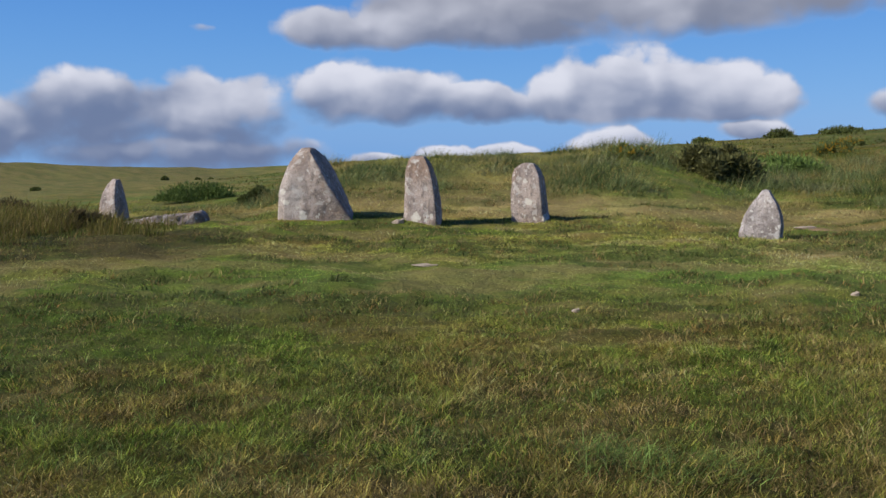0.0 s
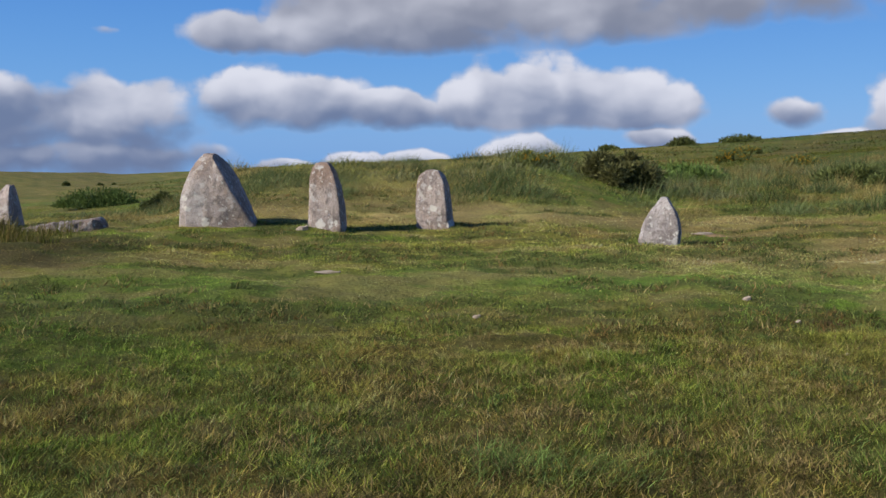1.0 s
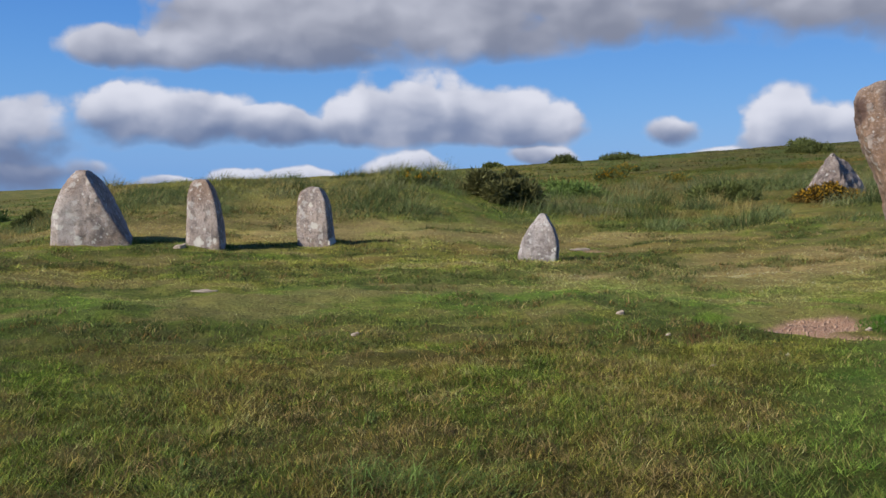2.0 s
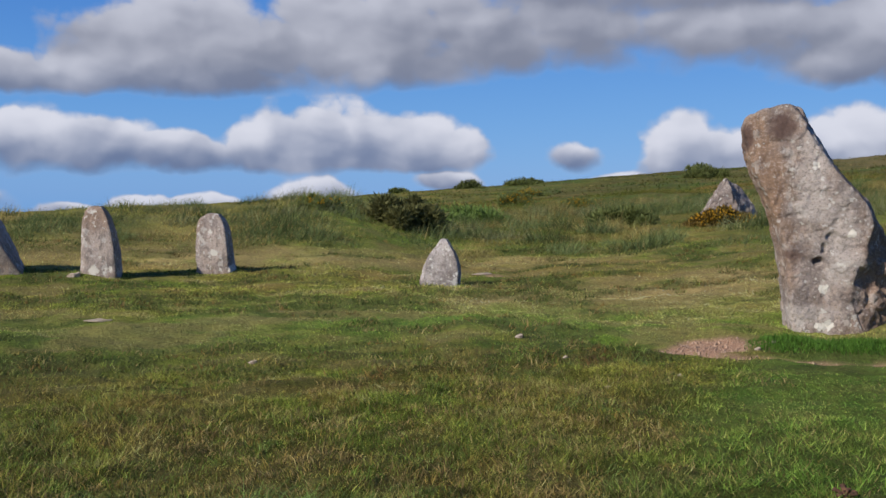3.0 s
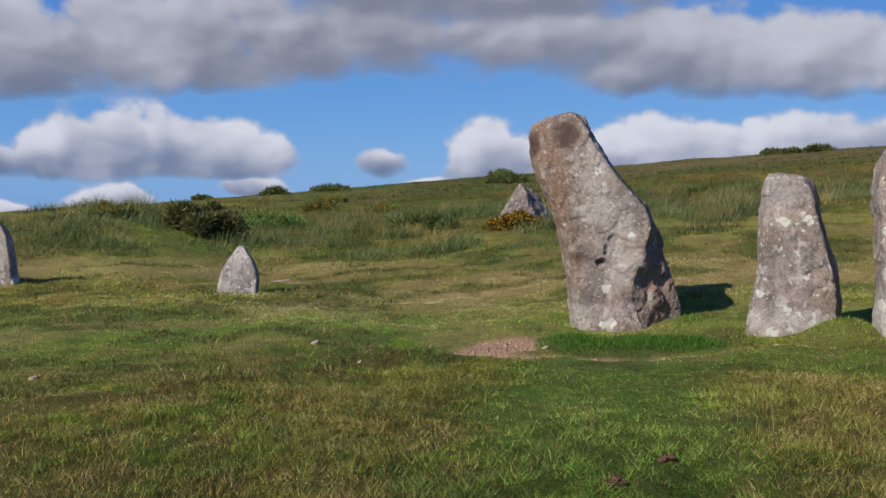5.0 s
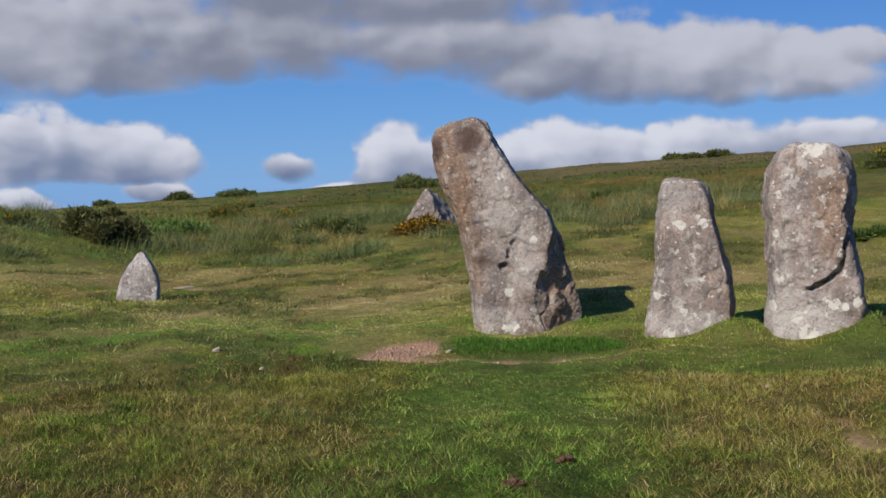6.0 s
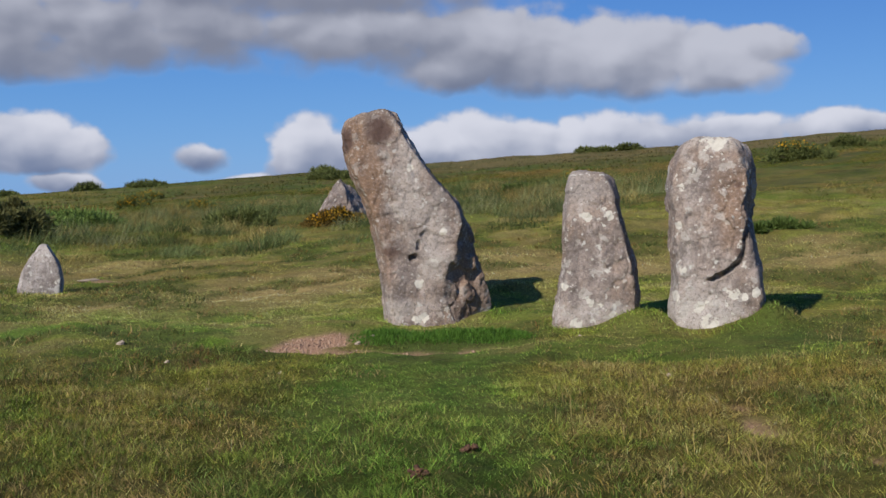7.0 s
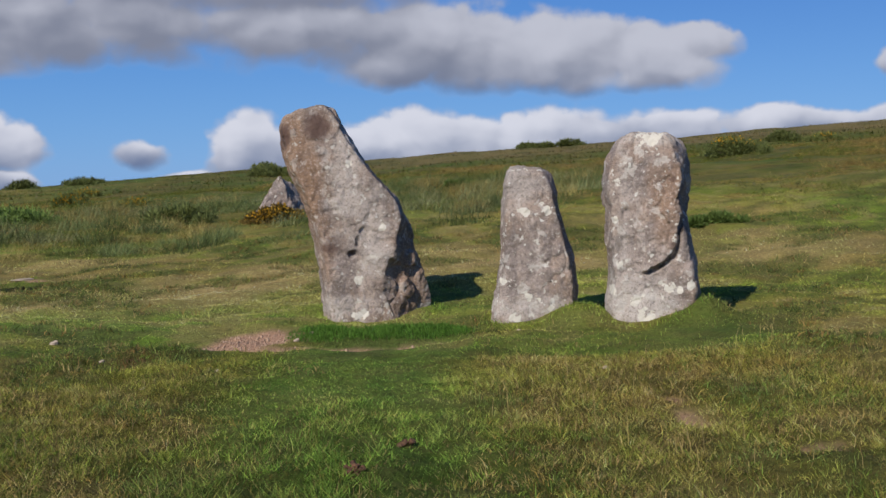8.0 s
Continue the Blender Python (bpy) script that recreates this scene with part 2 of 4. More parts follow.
def cells(x, y, z, scale, seed):
    """A flat value for each cell of a scatter of points, from 0 to 1, eased at the borders: the look of broken rock."""
    x, y, z = x * scale, y * scale, z * scale
    ix, iy, iz = (np.floor(v).astype(np.int64) for v in (x, y, z))
    total, weight = 0.0, 1e-12
    for a in (-1, 0, 1):
        for b in (-1, 0, 1):
            for c in (-1, 0, 1):
                cx, cy, cz = ix + a, iy + b, iz + c
                dx = cx + hashed(cx, cy, cz, seed) - x
                dy = cy + hashed(cx, cy, cz, seed + 1) - y
                dz = cz + hashed(cx, cy, cz, seed + 2) - z
                k = np.exp(-90 * (dx * dx + dy * dy + dz * dz))
                tilt = 1.1 * (dx * (hashed(cx, cy, cz, seed + 4) - 0.5) + dy * (hashed(cx, cy, cz, seed + 5) - 0.5) + dz * (hashed(cx, cy, cz, seed + 6) - 0.5))
                total, weight = total + k * (hashed(cx, cy, cz, seed + 3) + tilt), weight + k
    return total / weight


def one(x, y):
    return float(land(np.array([x]), np.array([y]))[0])


# ---- materials ----
def material(name, rough=0.9, spec=0.2):
    m = bpy.data.materials.new(name)
    m.use_nodes = True
    t = m.node_tree
    b = t.nodes["Principled BSDF"]
    b.inputs["Roughness"].default_value = rough
    b.inputs["Specular IOR Level"].default_value = spec
    return m, t, b


def bumped(t, b, height, strength, distance):
    n = t.nodes.new("ShaderNodeBump")
    n.inputs["Strength"].default_value, n.inputs["Distance"].default_value = strength, distance
    t.links.new(height, n.inputs["Height"]), t.links.new(n.outputs[0], b.inputs["Normal"])


def coords(t):
    return t.nodes.new("ShaderNodeTexCoord").outputs["Object"]


def attribute(t, name, output="Fac"):
    n = t.nodes.new("ShaderNodeAttribute")
    n.attribute_name = name
    return n.outputs[output]


def granite(name, base, pale, warm=0.5, crusts=0.7):
    m, t, b = material(name, 0.92, 0.15)
    p = coords(t)
    big, mid, fine = noisy(t, p, 2.6, 4), noisy(t, p, 11, 5, 0.6), noisy(t, p, 55, 4, 0.65)
    long = t.nodes.new("ShaderNodeVectorMath")
    long.operation = "MULTIPLY"
    t.links.new(p, long.inputs[0])
    long.inputs[1].default_value = (1.0, 1.0, 0.32)
    streak = noisy(t, long.outputs[0], 9.0, 5, 0.62)
    colour = mixed(t, ramp(t, big, 0.38, 0.62), base, tuple(0.56 * v for v in base))
    colour = mixed(t, maths(t, "MULTIPLY", ramp(t, noisy(t, p, 2.1, 4, 0.6, 0.6), 0.46, 0.60), warm), colour, (0.29, 0.20, 0.145))
    colour = mixed(t, ramp(t, streak, 0.50, 0.62, 0, 0.55), colour, (0.19, 0.16, 0.15))
    colour = mixed(t, ramp(t, streak, 0.45, 0.36, 0, 0.55), colour, (0.44, 0.385, 0.355))
    colour = mixed(t, ramp(t, mid, 0.54, 0.64, 0, 0.5), colour, (0.15, 0.125, 0.115))
    colour = mixed(t, attribute(t, "rust"), colour, mixed(t, streak, (0.34, 0.22, 0.14), (0.16, 0.095, 0.065)))
    colour = mixed(t, attribute(t, "pale"), colour, mixed(t, mid, (0.58, 0.53, 0.49), (0.40, 0.355, 0.33)))
    speck = noisy(t, p, 36, 5, 0.7)
    colour = mixed(t, ramp(t, speck, 0.54, 0.62, 0, 0.4), colour, (0.48, 0.41, 0.375))
    colour = mixed(t, ramp(t, speck, 0.46, 0.40, 0, 0.5), colour, (0.13, 0.105, 0.095))
    colour = mixed(t, ramp(t, fine, 0.58, 0.72, 0, 0.45), colour, (0.48, 0.44, 0.41))
    colour = mixed(t, ramp(t, noisy(t, p, 90, 2), 0.62, 0.70, 0, 0.65), colour, (0.06, 0.052, 0.05))
    # crusts of pale lichen
    crust = ramp(t, noisy(t, p, 6.5, 5, 0.62, 0.25), 0.575, 0.605)
    colour = mixed(t, maths(t, "MULTIPLY", crust, 0.8 * crusts), colour, mixed(t, ramp(t, fine, 0.4, 0.6), pale, tuple(0.78 * v for v in pale)))
    spots = ramp(t, noisy(t, p, 15, 3, 0.55), 0.635, 0.655)
    colour = mixed(t, maths(t, "MULTIPLY", spots, crusts), colour, (0.60, 0.585, 0.54))
    colour = mixed(t, attribute(t, "stain"), colour, mixed(t, mid, (0.115, 0.07, 0.058), (0.06, 0.038, 0.034)))
    patch = ramp(t, maths(t, "MULTIPLY_ADD", noisy(t, p, 15, 5, 0.62), 1.3, attribute(t, "lichen")), 1.08, 1.14)
    colour = mixed(t, maths(t, "MULTIPLY", patch, 0.9), colour, (0.60, 0.57, 0.51))
    t.links.new(colour, b.inputs["Base Color"])
    relief = maths(t, "ADD", maths(t, "MULTIPLY", mid, 0.8), maths(t, "MULTIPLY", fine, 0.6))
    bumped(t, b, relief, 0.9, 0.022)
    return m


STONE = granite("granite", (0.315, 0.258, 0.232), (0.54, 0.505, 0.465))
STONE_BROWN = granite("brown_granite", (0.33, 0.265, 0.23), (0.52, 0.48, 0.44), 0.45, 0.5)
# Granite lightened in colour to make up for grazing sun on far stones
STONE_LIT = granite("lit_granite", (0.43, 0.355, 0.315), (0.60, 0.565, 0.525))
STONE_GREY = granite("grey_granite", (0.41, 0.37, 0.355), (0.60, 0.575, 0.55), 0.15, 0.8)


def ground_material():
    m, t, b = material("moor_turf", 0.97, 0.1)
    p = coords(t)
    fine, mid, big = noisy(t, p, 26, 4, 0.65), noisy(t, p, 3.2, 5, 0.6), noisy(t, p, 0.42, 5, 0.6)
    colour = attribute(t, "tint", "Color")
    colour = mixed(t, ramp(t, mid, 0.36, 0.68, 0, 0.55), colour, mixed(t, 0.5, colour, (0.16, 0.12, 0.05)))
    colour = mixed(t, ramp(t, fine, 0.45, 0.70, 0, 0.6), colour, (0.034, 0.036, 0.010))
    earth = mixed(t, mid, (0.46, 0.285, 0.19), (0.34, 0.20, 0.13))
    earth = mixed(t, ramp(t, fine, 0.58, 0.7), earth, (0.46, 0.33, 0.24))
    colour = mixed(t, attribute(t, "bare"), colour, earth)
    t.links.new(colour, b.inputs["Base Color"])
    bumped(t, b, maths(t, "ADD", fine, mid), 0.8, 0.04)
    return m


def blade_material(name, gloss=0.55):
    m, t, b = material(name, gloss, 0.08)
    colour = attribute(t, "tint", "Color")
    t.links.new(colour, b.inputs["Base Color"])
    back = t.nodes.new("ShaderNodeBsdfTranslucent")
    t.links.new(colour, back.inputs[0])
    mix = t.nodes.new("ShaderNodeMixShader")
    mix.inputs[0].default_value = 0.3
    t.links.new(b.outputs[0], mix.inputs[1]), t.links.new(back.outputs[0], mix.inputs[2])
    t.links.new(mix.outputs[0], t.nodes["Material Output"].inputs[0])
    return m


def plain(name, a, b_, scale=30.0, rough=0.9):
    m, t, b = material(name, rough, 0.2)
    n = noisy(t, coords(t), scale, 4, 0.6)
    t.links.new(mixed(t, ramp(t, n, 0.35, 0.65), a, b_), b.inputs["Base Color"])
    bumped(t, b, n, 0.6, 0.01)
    return m


TURF = ground_material()
GRASS = blade_material("grass_blades")
LEAF = blade_material("shrub_leaves")
WOOD = plain("gorse_wood", (0.10, 0.075, 0.05), (0.05, 0.04, 0.03))
FLOWER = plain("gorse_flower", (0.62, 0.36, 0.02), (0.45, 0.24, 0.02))
GRIT = plain("earth_grit", (0.46, 0.32, 0.23), (0.30, 0.19, 0.13), 15)
PEBBLE = plain("pale_pebble", (0.47, 0.38, 0.30), (0.33, 0.26, 0.20))
DUNG = plain("dry_dung", (0.19, 0.10, 0.06), (0.06, 0.035, 0.026), 40)


# ---- mesh helpers ----
def mesh_of(name, verts, faces_flat, counts, mat, tints=None, shade=False):
    """A mesh from arrays: places, corner numbers one after another, and corners per face."""
    me = bpy.data.meshes.new(name)
    verts, faces_flat, counts = np.asarray(verts, np.float32), np.asarray(faces_flat, np.int32), np.asarray(counts, np.int32)
    me.vertices.add(len(verts)), me.vertices.foreach_set("co", verts.ravel())
    me.loops.add(len(faces_flat)), me.loops.foreach_set("vertex_index", faces_flat)
    me.polygons.add(len(counts))
    me.polygons.foreach_set("loop_start", np.r_[0, np.cumsum(counts)[:-1]].astype(np.int32))
    me.polygons.foreach_set("use_smooth", np.full(len(counts), shade))
    me.materials.append(mat)
    for key, data in (tints or {}).items():
        if data.ndim == 1:
            me.attributes.new(key, "FLOAT", "POINT").data.foreach_set("value", data.astype(np.float32))
        else:
            rgba = np.c_[data, np.ones(len(data))].astype(np.float32)
            me.attributes.new(key, "FLOAT_COLOR", "POINT").data.foreach_set("color", rgba.ravel())
    me.update(), me.validate()
    return me


def grid_faces(rows, cols, wrap):
    a = np.arange(rows - 1)[:, None] * cols
    c = np.arange(cols if wrap else cols - 1)[None]
    n = (c + 1) % cols
    return np.stack([a + c, a + n, a + cols + n, a + cols + c], -1).reshape(-1)


GREEN, LUSH, OLIVE = np.array([0.155, 0.205, 0.028]), np.array([0.108, 0.225, 0.034]), np.array([0.245, 0.225, 0.046])
STRAW, BROWN, GREYG = np.array([0.42, 0.325, 0.135]), np.array([0.28, 0.172, 0.058]), np.array([0.21, 0.22, 0.06])
DARK = np.array([0.065, 0.082, 0.016])


def sward(x, y):
    """Colour of the grass at a place, from patches of several kinds, with brightness by distance and azimuth."""
    r = np.hypot(x, y)
    lerp = lambda a, b, w: a + (b - a) * w[:, None]  # noqa: E731
    a, b, c = fbm(x * 0.55, y * 0.55, seed=31), fbm(x * 1.7, y * 1.7, seed=37), fbm(x * 0.17, y * 0.17, seed=41)
    col = lerp(np.tile(GREEN, (len(x), 1)), OLIVE, smooth((a - 0.33) / 0.26))
    col = lerp(col, BROWN, 0.60 * smooth((b - 0.50) / 0.16))
    e, f = fbm(x * 4.3, y * 4.3, seed=33, octaves=3), fbm(x * 3.1, y * 3.1, seed=35, octaves=3)
    col = lerp(col, STRAW * 0.75, 0.55 * smooth((e - 0.56) / 0.14))
    col = lerp(col, DARK, 0.65 * smooth((f - 0.55) / 0.14))
    near = smooth((8.0 - r) / 3.0) * smooth((0.55 - c) / 0.2 + 0.6)
    col = lerp(col, GREYG, 0.45 * near)
    col = lerp(col, BROWN, 0.35 * near * smooth((a - 0.45) / 0.2))
    path = np.exp(-((r - 10.2 - 1.2 * np.sin(np.arctan2(x, y) * 3)) / 1.9) ** 2)
    col = lerp(col, LUSH, 0.55 * path * smooth((c - 0.36) / 0.2))
    dry = np.exp(-((seg(x, y, 5.0, 12.4, 9.2, 12.4)) / 1.3) ** 2) + np.exp(-((seg(x, y, 9.2, 12.4, 13.5, 8.6)) / 1.3) ** 2) + 0.8 * np.exp(-((seg(x, y, -1, 17.5, 7, 17) / 0.9) ** 2))
    col = lerp(col, np.array([0.47, 0.335, 0.145]), 0.9 * np.clip(dry, 0, 1) * (0.5 + 0.5 * smooth((b - 0.3) / 0.3)))
    far = smooth((r - 17) / 8)
    if np.max(r) > 17:
        col = lerp(col, STRAW * 0.75, far * 0.35 * smooth((fbm(x * 0.3, y * 0.3, seed=51) - 0.45) / 0.2))
        col = lerp(col, LUSH * 0.9, far * 0.6 * smooth((fbm(x * 0.21, y * 0.21, seed=57) - 0.5) / 0.15))
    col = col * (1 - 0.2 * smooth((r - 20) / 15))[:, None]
    az = np.degrees(np.arctan2(x, y))
    col = lerp(col, np.array([0.19, 0.155, 0.055]), 0.75 * smooth((r - 60) / 80) * smooth((-6 - az) / 8))
    lane = smooth(1.6 - seg(x, y, 2.6, 3.3, 5.3, 6.8) / 0.8 + 1.2 * (b - 0.5))
    band = smooth(1.7 - np.minimum(seg(x, y, 5.3, 7.0, 6.5, 6.3), seg(x, y, 6.5, 6.3, 7.7, 5.2)) / 0.45 + 1.2 * (b - 0.5))
    col = lerp(col, LUSH * (0.66 + 0.40 * smooth((r - 5) / 2.5))[:, None], 0.7 * lane)
    col = lerp(col, 0.75 * LUSH + 0.25 * OLIVE, 0.75 * band)
    col = lerp(col, STRAW * 0.7, 0.15 * smooth(1.6 - seg(x, y, 4.9, 4.3, 8.0, 3.6) / 0.8) * smooth((e - 0.4) / 0.2))
    col = col * (0.72 + 0.56 * fbm(x * 8.5, y * 8.5, seed=39, octaves=2))[:, None]
    coarse = smooth(1.5 - seg(x, y, 1.7, 5.0, 3.0, 5.9) / 0.9) * (1 - lane)
    col = lerp(col, 0.5 * (BROWN + DARK), 0.25 * coarse)
    # Dark streaks, shade of undulations put into the colour, and a heathy patch
    hum = fbm(x * 1.0 + 7, y * 1.9, seed=43, octaves=4)
    sward_mid = smooth((r - 7) / 2.5) * smooth((22 - r) / 4)
    heath_shade = np.maximum(smooth((hum - 0.52) / 0.09), 0.9 * smooth(1.6 - seg(x, y, 1.9, 11.5, 3.3, 12.0) / 0.45))
    col = lerp(col, np.array([0.075, 0.095, 0.026]), 0.62 * sward_mid * heath_shade)
    col = lerp(col, np.array([0.30, 0.225, 0.095]), 0.5 * sward_mid * smooth((0.43 - hum) / 0.08))
    # Light falloff put into the colour: brightness scaled by distance and azimuth
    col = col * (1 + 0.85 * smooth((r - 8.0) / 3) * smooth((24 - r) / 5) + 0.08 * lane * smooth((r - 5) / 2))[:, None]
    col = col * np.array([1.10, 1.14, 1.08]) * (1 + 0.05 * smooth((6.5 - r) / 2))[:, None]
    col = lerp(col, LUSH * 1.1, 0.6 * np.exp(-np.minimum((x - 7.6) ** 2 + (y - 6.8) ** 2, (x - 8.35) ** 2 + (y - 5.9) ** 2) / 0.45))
    # Near turf darkened, middle turf lifted, as falloff of light would do
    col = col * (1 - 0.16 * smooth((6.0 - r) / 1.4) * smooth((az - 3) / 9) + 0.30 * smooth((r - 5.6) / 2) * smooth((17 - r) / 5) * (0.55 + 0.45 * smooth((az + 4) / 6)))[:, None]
    # brown bank behind the far stones, dark heath beside them, one dry reddish spot
    col = lerp(col, np.array([0.27, 0.215, 0.085]), 0.7 * smooth((r - 16.8) / 1.5) * smooth((27 - r) / 4) * smooth((10 - az) / 4) * smooth((az + 17) / 4))
    col = lerp(col, np.array([0.075, 0.070, 0.026]), 0.75 * smooth(1.6 - seg(x, y, -6.5, 11.6, -3.6, 13.2) / 1.3 + (b - 0.5)))
    col = lerp(col, np.array([0.22, 0.115, 0.045]), 0.8 * smooth(1.5 - seg(x, y, 3.8, 8.0, 4.05, 7.93) / 0.12 + (e - 0.5)))
    # tan crest of the hill
    col = lerp(col, np.array([0.30, 0.225, 0.105]), 0.7 * smooth((r - 75) / 25) * smooth((az - 30) / 8))
    # darker heathy hollows on the slope, tan grass on its crest
    hollow = smooth((fbm(x * 0.55, y * 0.55, seed=59, octaves=3) - 0.5) / 0.14) * smooth((r - 15) / 5)
    col = lerp(col, np.array([0.085, 0.115, 0.028]), 0.55 * hollow)
    # Brightness by distance and azimuth again, put into the slope's colour
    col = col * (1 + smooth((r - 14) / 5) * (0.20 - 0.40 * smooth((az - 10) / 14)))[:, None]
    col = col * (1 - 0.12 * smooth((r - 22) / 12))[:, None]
    return lerp(col, LUSH * 0.85, lush_mound(x, y))


# ---- the ground: one sheet to the horizon ----
def build_ground():
    az = np.radians(np.r_[np.arange(-34, 74, 0.36), np.arange(74, 326, 1.6)])
    rr = np.r_[np.arange(0.0, 3.0, 0.1), np.geomspace(3.0, 34, 330), np.geomspace(35, 420, 110), np.geomspace(440, 4500, 24)]
    rg, ag = np.meshgrid(rr, az, indexing="ij")
    x, y = (rg * np.sin(ag)).ravel(), (rg * np.cos(ag)).ravel()
    z = land(x, y)
    # Tint darkened near by: thatch, and shade between blades put into the colour
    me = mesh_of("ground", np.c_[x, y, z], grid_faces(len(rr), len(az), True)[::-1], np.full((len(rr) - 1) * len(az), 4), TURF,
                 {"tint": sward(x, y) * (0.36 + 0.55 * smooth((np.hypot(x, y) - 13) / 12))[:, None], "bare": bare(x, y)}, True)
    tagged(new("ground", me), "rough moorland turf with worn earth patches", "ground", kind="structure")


build_ground()


# ---- standing stones ----
def stone(name, base, facing, levels, depth, mat, label, seed, back=0.5, lump=1.0, marks=(), stains=(), crack=None, sunk=0.25, rugged=0.3, folds=(), holes=(), creases=(), rusts=(), coarse=(), flank=0.42, prow=0.46, cheek=0.40, pales=(), group="stones of the circle"):
    """A standing stone lofted from cross-sections. levels, from the foot up: height, edge at one side, edge at the other, and
    where the front arris runs; facing: azimuth of the line of sight, in degrees."""
    lv = np.array(sorted(levels), float)
    foot = lv[0].copy()
    foot[0] = -sunk
    lv = np.vstack([foot, lv])
    hs = lv[:, 0]
    close = math.hypot(*base) < 12
    steps = np.unique(np.r_[np.arange(hs[0], hs[-1], 0.011 if close else 0.016), hs[-1]])
    val = [np.interp(steps, hs, lv[:, k]) for k in (1, 2, 3)]
    kernel = np.hanning(9)[1:-1]
    kernel /= kernel.sum()
    val = [np.convolve(np.pad(v, 3, mode="edge"), kernel, mode="valid") for v in val]
    rows, per = len(steps), 46 if close else 26
    left, right, arris = val
    w = right - left
    d = depth * np.clip(0.35 + 0.65 * np.sqrt(np.clip((hs[-1] - steps) / (0.35 * hs[-1]), 0, 1)), 0, 1)
    # corners: side, front corner, arris, other side, back corners
    cu = np.stack([left, left + 0.10 * w, arris, right, right - 0.18 * w, left + 0.18 * w], 1)
    cv = np.stack([0.05 * d, -cheek * d, -prow * d, flank * d, back * d, back * d], 1)
    us, vs = [], []
    for k in range(6):
        s = np.arange(per) / per
        us.append(cu[:, k, None] * (1 - s) + cu[:, (k + 1) % 6, None] * s)
        vs.append(cv[:, k, None] * (1 - s) + cv[:, (k + 1) % 6, None] * s)
    u, v = np.concatenate(us, 1), np.concatenate(vs, 1)
    cols = 6 * per
    for _ in range(3):
        u, v = (0.25 * np.roll(q, 1, 1) + 0.5 * q + 0.25 * np.roll(q, -1, 1) for q in (u, v))
    for _ in range(30 if close else 6):
        u2, v2 = (0.25 * np.roll(q, 1, 1) + 0.5 * q + 0.25 * np.roll(q, -1, 1) for q in (u, v))
        u, v = 0.5 * u + 0.5 * u2, 0.5 * v + 0.5 * v2
    span = u.max(1) - u.min(1)
    u = left[:, None] + (u - u.min(1)[:, None]) * (w / span)[:, None]
    h = np.repeat(steps[:, None], cols, 1)
    if crack is not None:
        line = np.interp(u, crack[0], crack[1]) + 0.09 * (fbm(u * 11, h * 11, seed=seed + 41, octaves=4) - 0.5)
        steep = (np.interp(u + 0.03, crack[0], crack[1]) - np.interp(u - 0.03, crack[0], crack[1])) / 0.06
        off = (h - line) / np.sqrt(1 + steep**2)
        front = smooth(-v / (0.3 * depth) - 0.1)
        within = smooth((u - crack[0][0]) / 0.10 + 0.5) * smooth((crack[0][-1] + 0.06 - u) / 0.05)
        proud = smooth(off / 0.025) * smooth((line + 0.75 - h) / 0.35)
        v = v - front * within * (0.055 * proud * (0.7 + 0.6 * fbm(u * 10, h * 10, seed=seed + 43, octaves=3)) - 0.05 * np.exp(-(((off + 0.010) / 0.011) ** 2)))
    facing_us = smooth(-v / (0.25 * depth) - 0.2)
    for u0, h0, u1, h1, deep in folds:
        long = math.hypot(u1 - u0, h1 - h0)
        across = ((u - u0) * (h1 - h0) - (h - h0) * (u1 - u0)) / long + 0.03 * (fbm(u * 9, h * 9, seed=seed + 31, octaves=3) - 0.5)
        along = ((u - u0) * (u1 - u0) + (h - h0) * (h1 - h0)) / long
        v = v + deep * facing_us * smooth(across / 0.035) * smooth(along / 0.1) * smooth((long - along) / 0.06) * smooth((0.45 - across) / 0.3)
    for u0, h0, u1, h1, slope in creases:
        across = ((u - u0) * (h1 - h0) - (h - h0) * (u1 - u0)) / math.hypot(u1 - u0, h1 - h0)
        away = np.sqrt(np.clip(across, 0, None) ** 2 + 0.015**2) - 0.015
        v = v + slope * facing_us * np.minimum(away, 0.4)
    for u0, h0, ru, rh, deep in holes:
        v = v + deep * facing_us * np.exp(-(((u - u0) / ru) ** 2) - ((h - h0) / rh) ** 2)
    flat = np.stack([u, v, h], -1).reshape(-1, 3)
    # cap rows draw in to the middle of the top
    tip = flat.reshape(rows, cols, 3)[-1]
    mid = tip.mean(0)
    caps = [mid + (tip - mid) * f + np.array([0, 0, 0.012 * (1 - f * f)]) for f in (0.8, 0.55, 0.3, 0.1)]
    p = np.concatenate([flat] + caps)
    total = rows + len(caps)
    # outward normals of the grid, then relief along them
    g = p.reshape(total, cols, 3)
    du = np.roll(g, -1, 1) - np.roll(g, 1, 1)
    dv = np.gradient(g, axis=0)
    out = np.cross(du, dv)
    out /= np.linalg.norm(out, axis=2)[..., None] + 1e-9
    out = out.reshape(-1, 3)
    a, b, c = p[:, 0] * 0.8 + p[:, 2] * 0.6 + 3.1, p[:, 1] * 1.0 + 5.3 + 0.2 * p[:, 0], p[:, 2] * 0.8 - p[:, 0] * 0.6 + 9.7
    warp = 0.10 * (fbm(a * 3, b * 3, c * 3, seed + 2, 3) - 0.5)
    bulk = min(1.0, hs[-1] / 1.4)
    relief = 0.03 * bulk * (fbm(a * 1.9, b * 1.9, c * 1.9, seed, 2) - 0.5)
    relief += 0.028 * bulk * (cells(a + warp, b + warp, c - warp, 3.0, seed) - 0.5) + 0.016 * bulk * (cells(a + warp, b - warp, c + warp, 8.0, seed + 3) - 0.5)
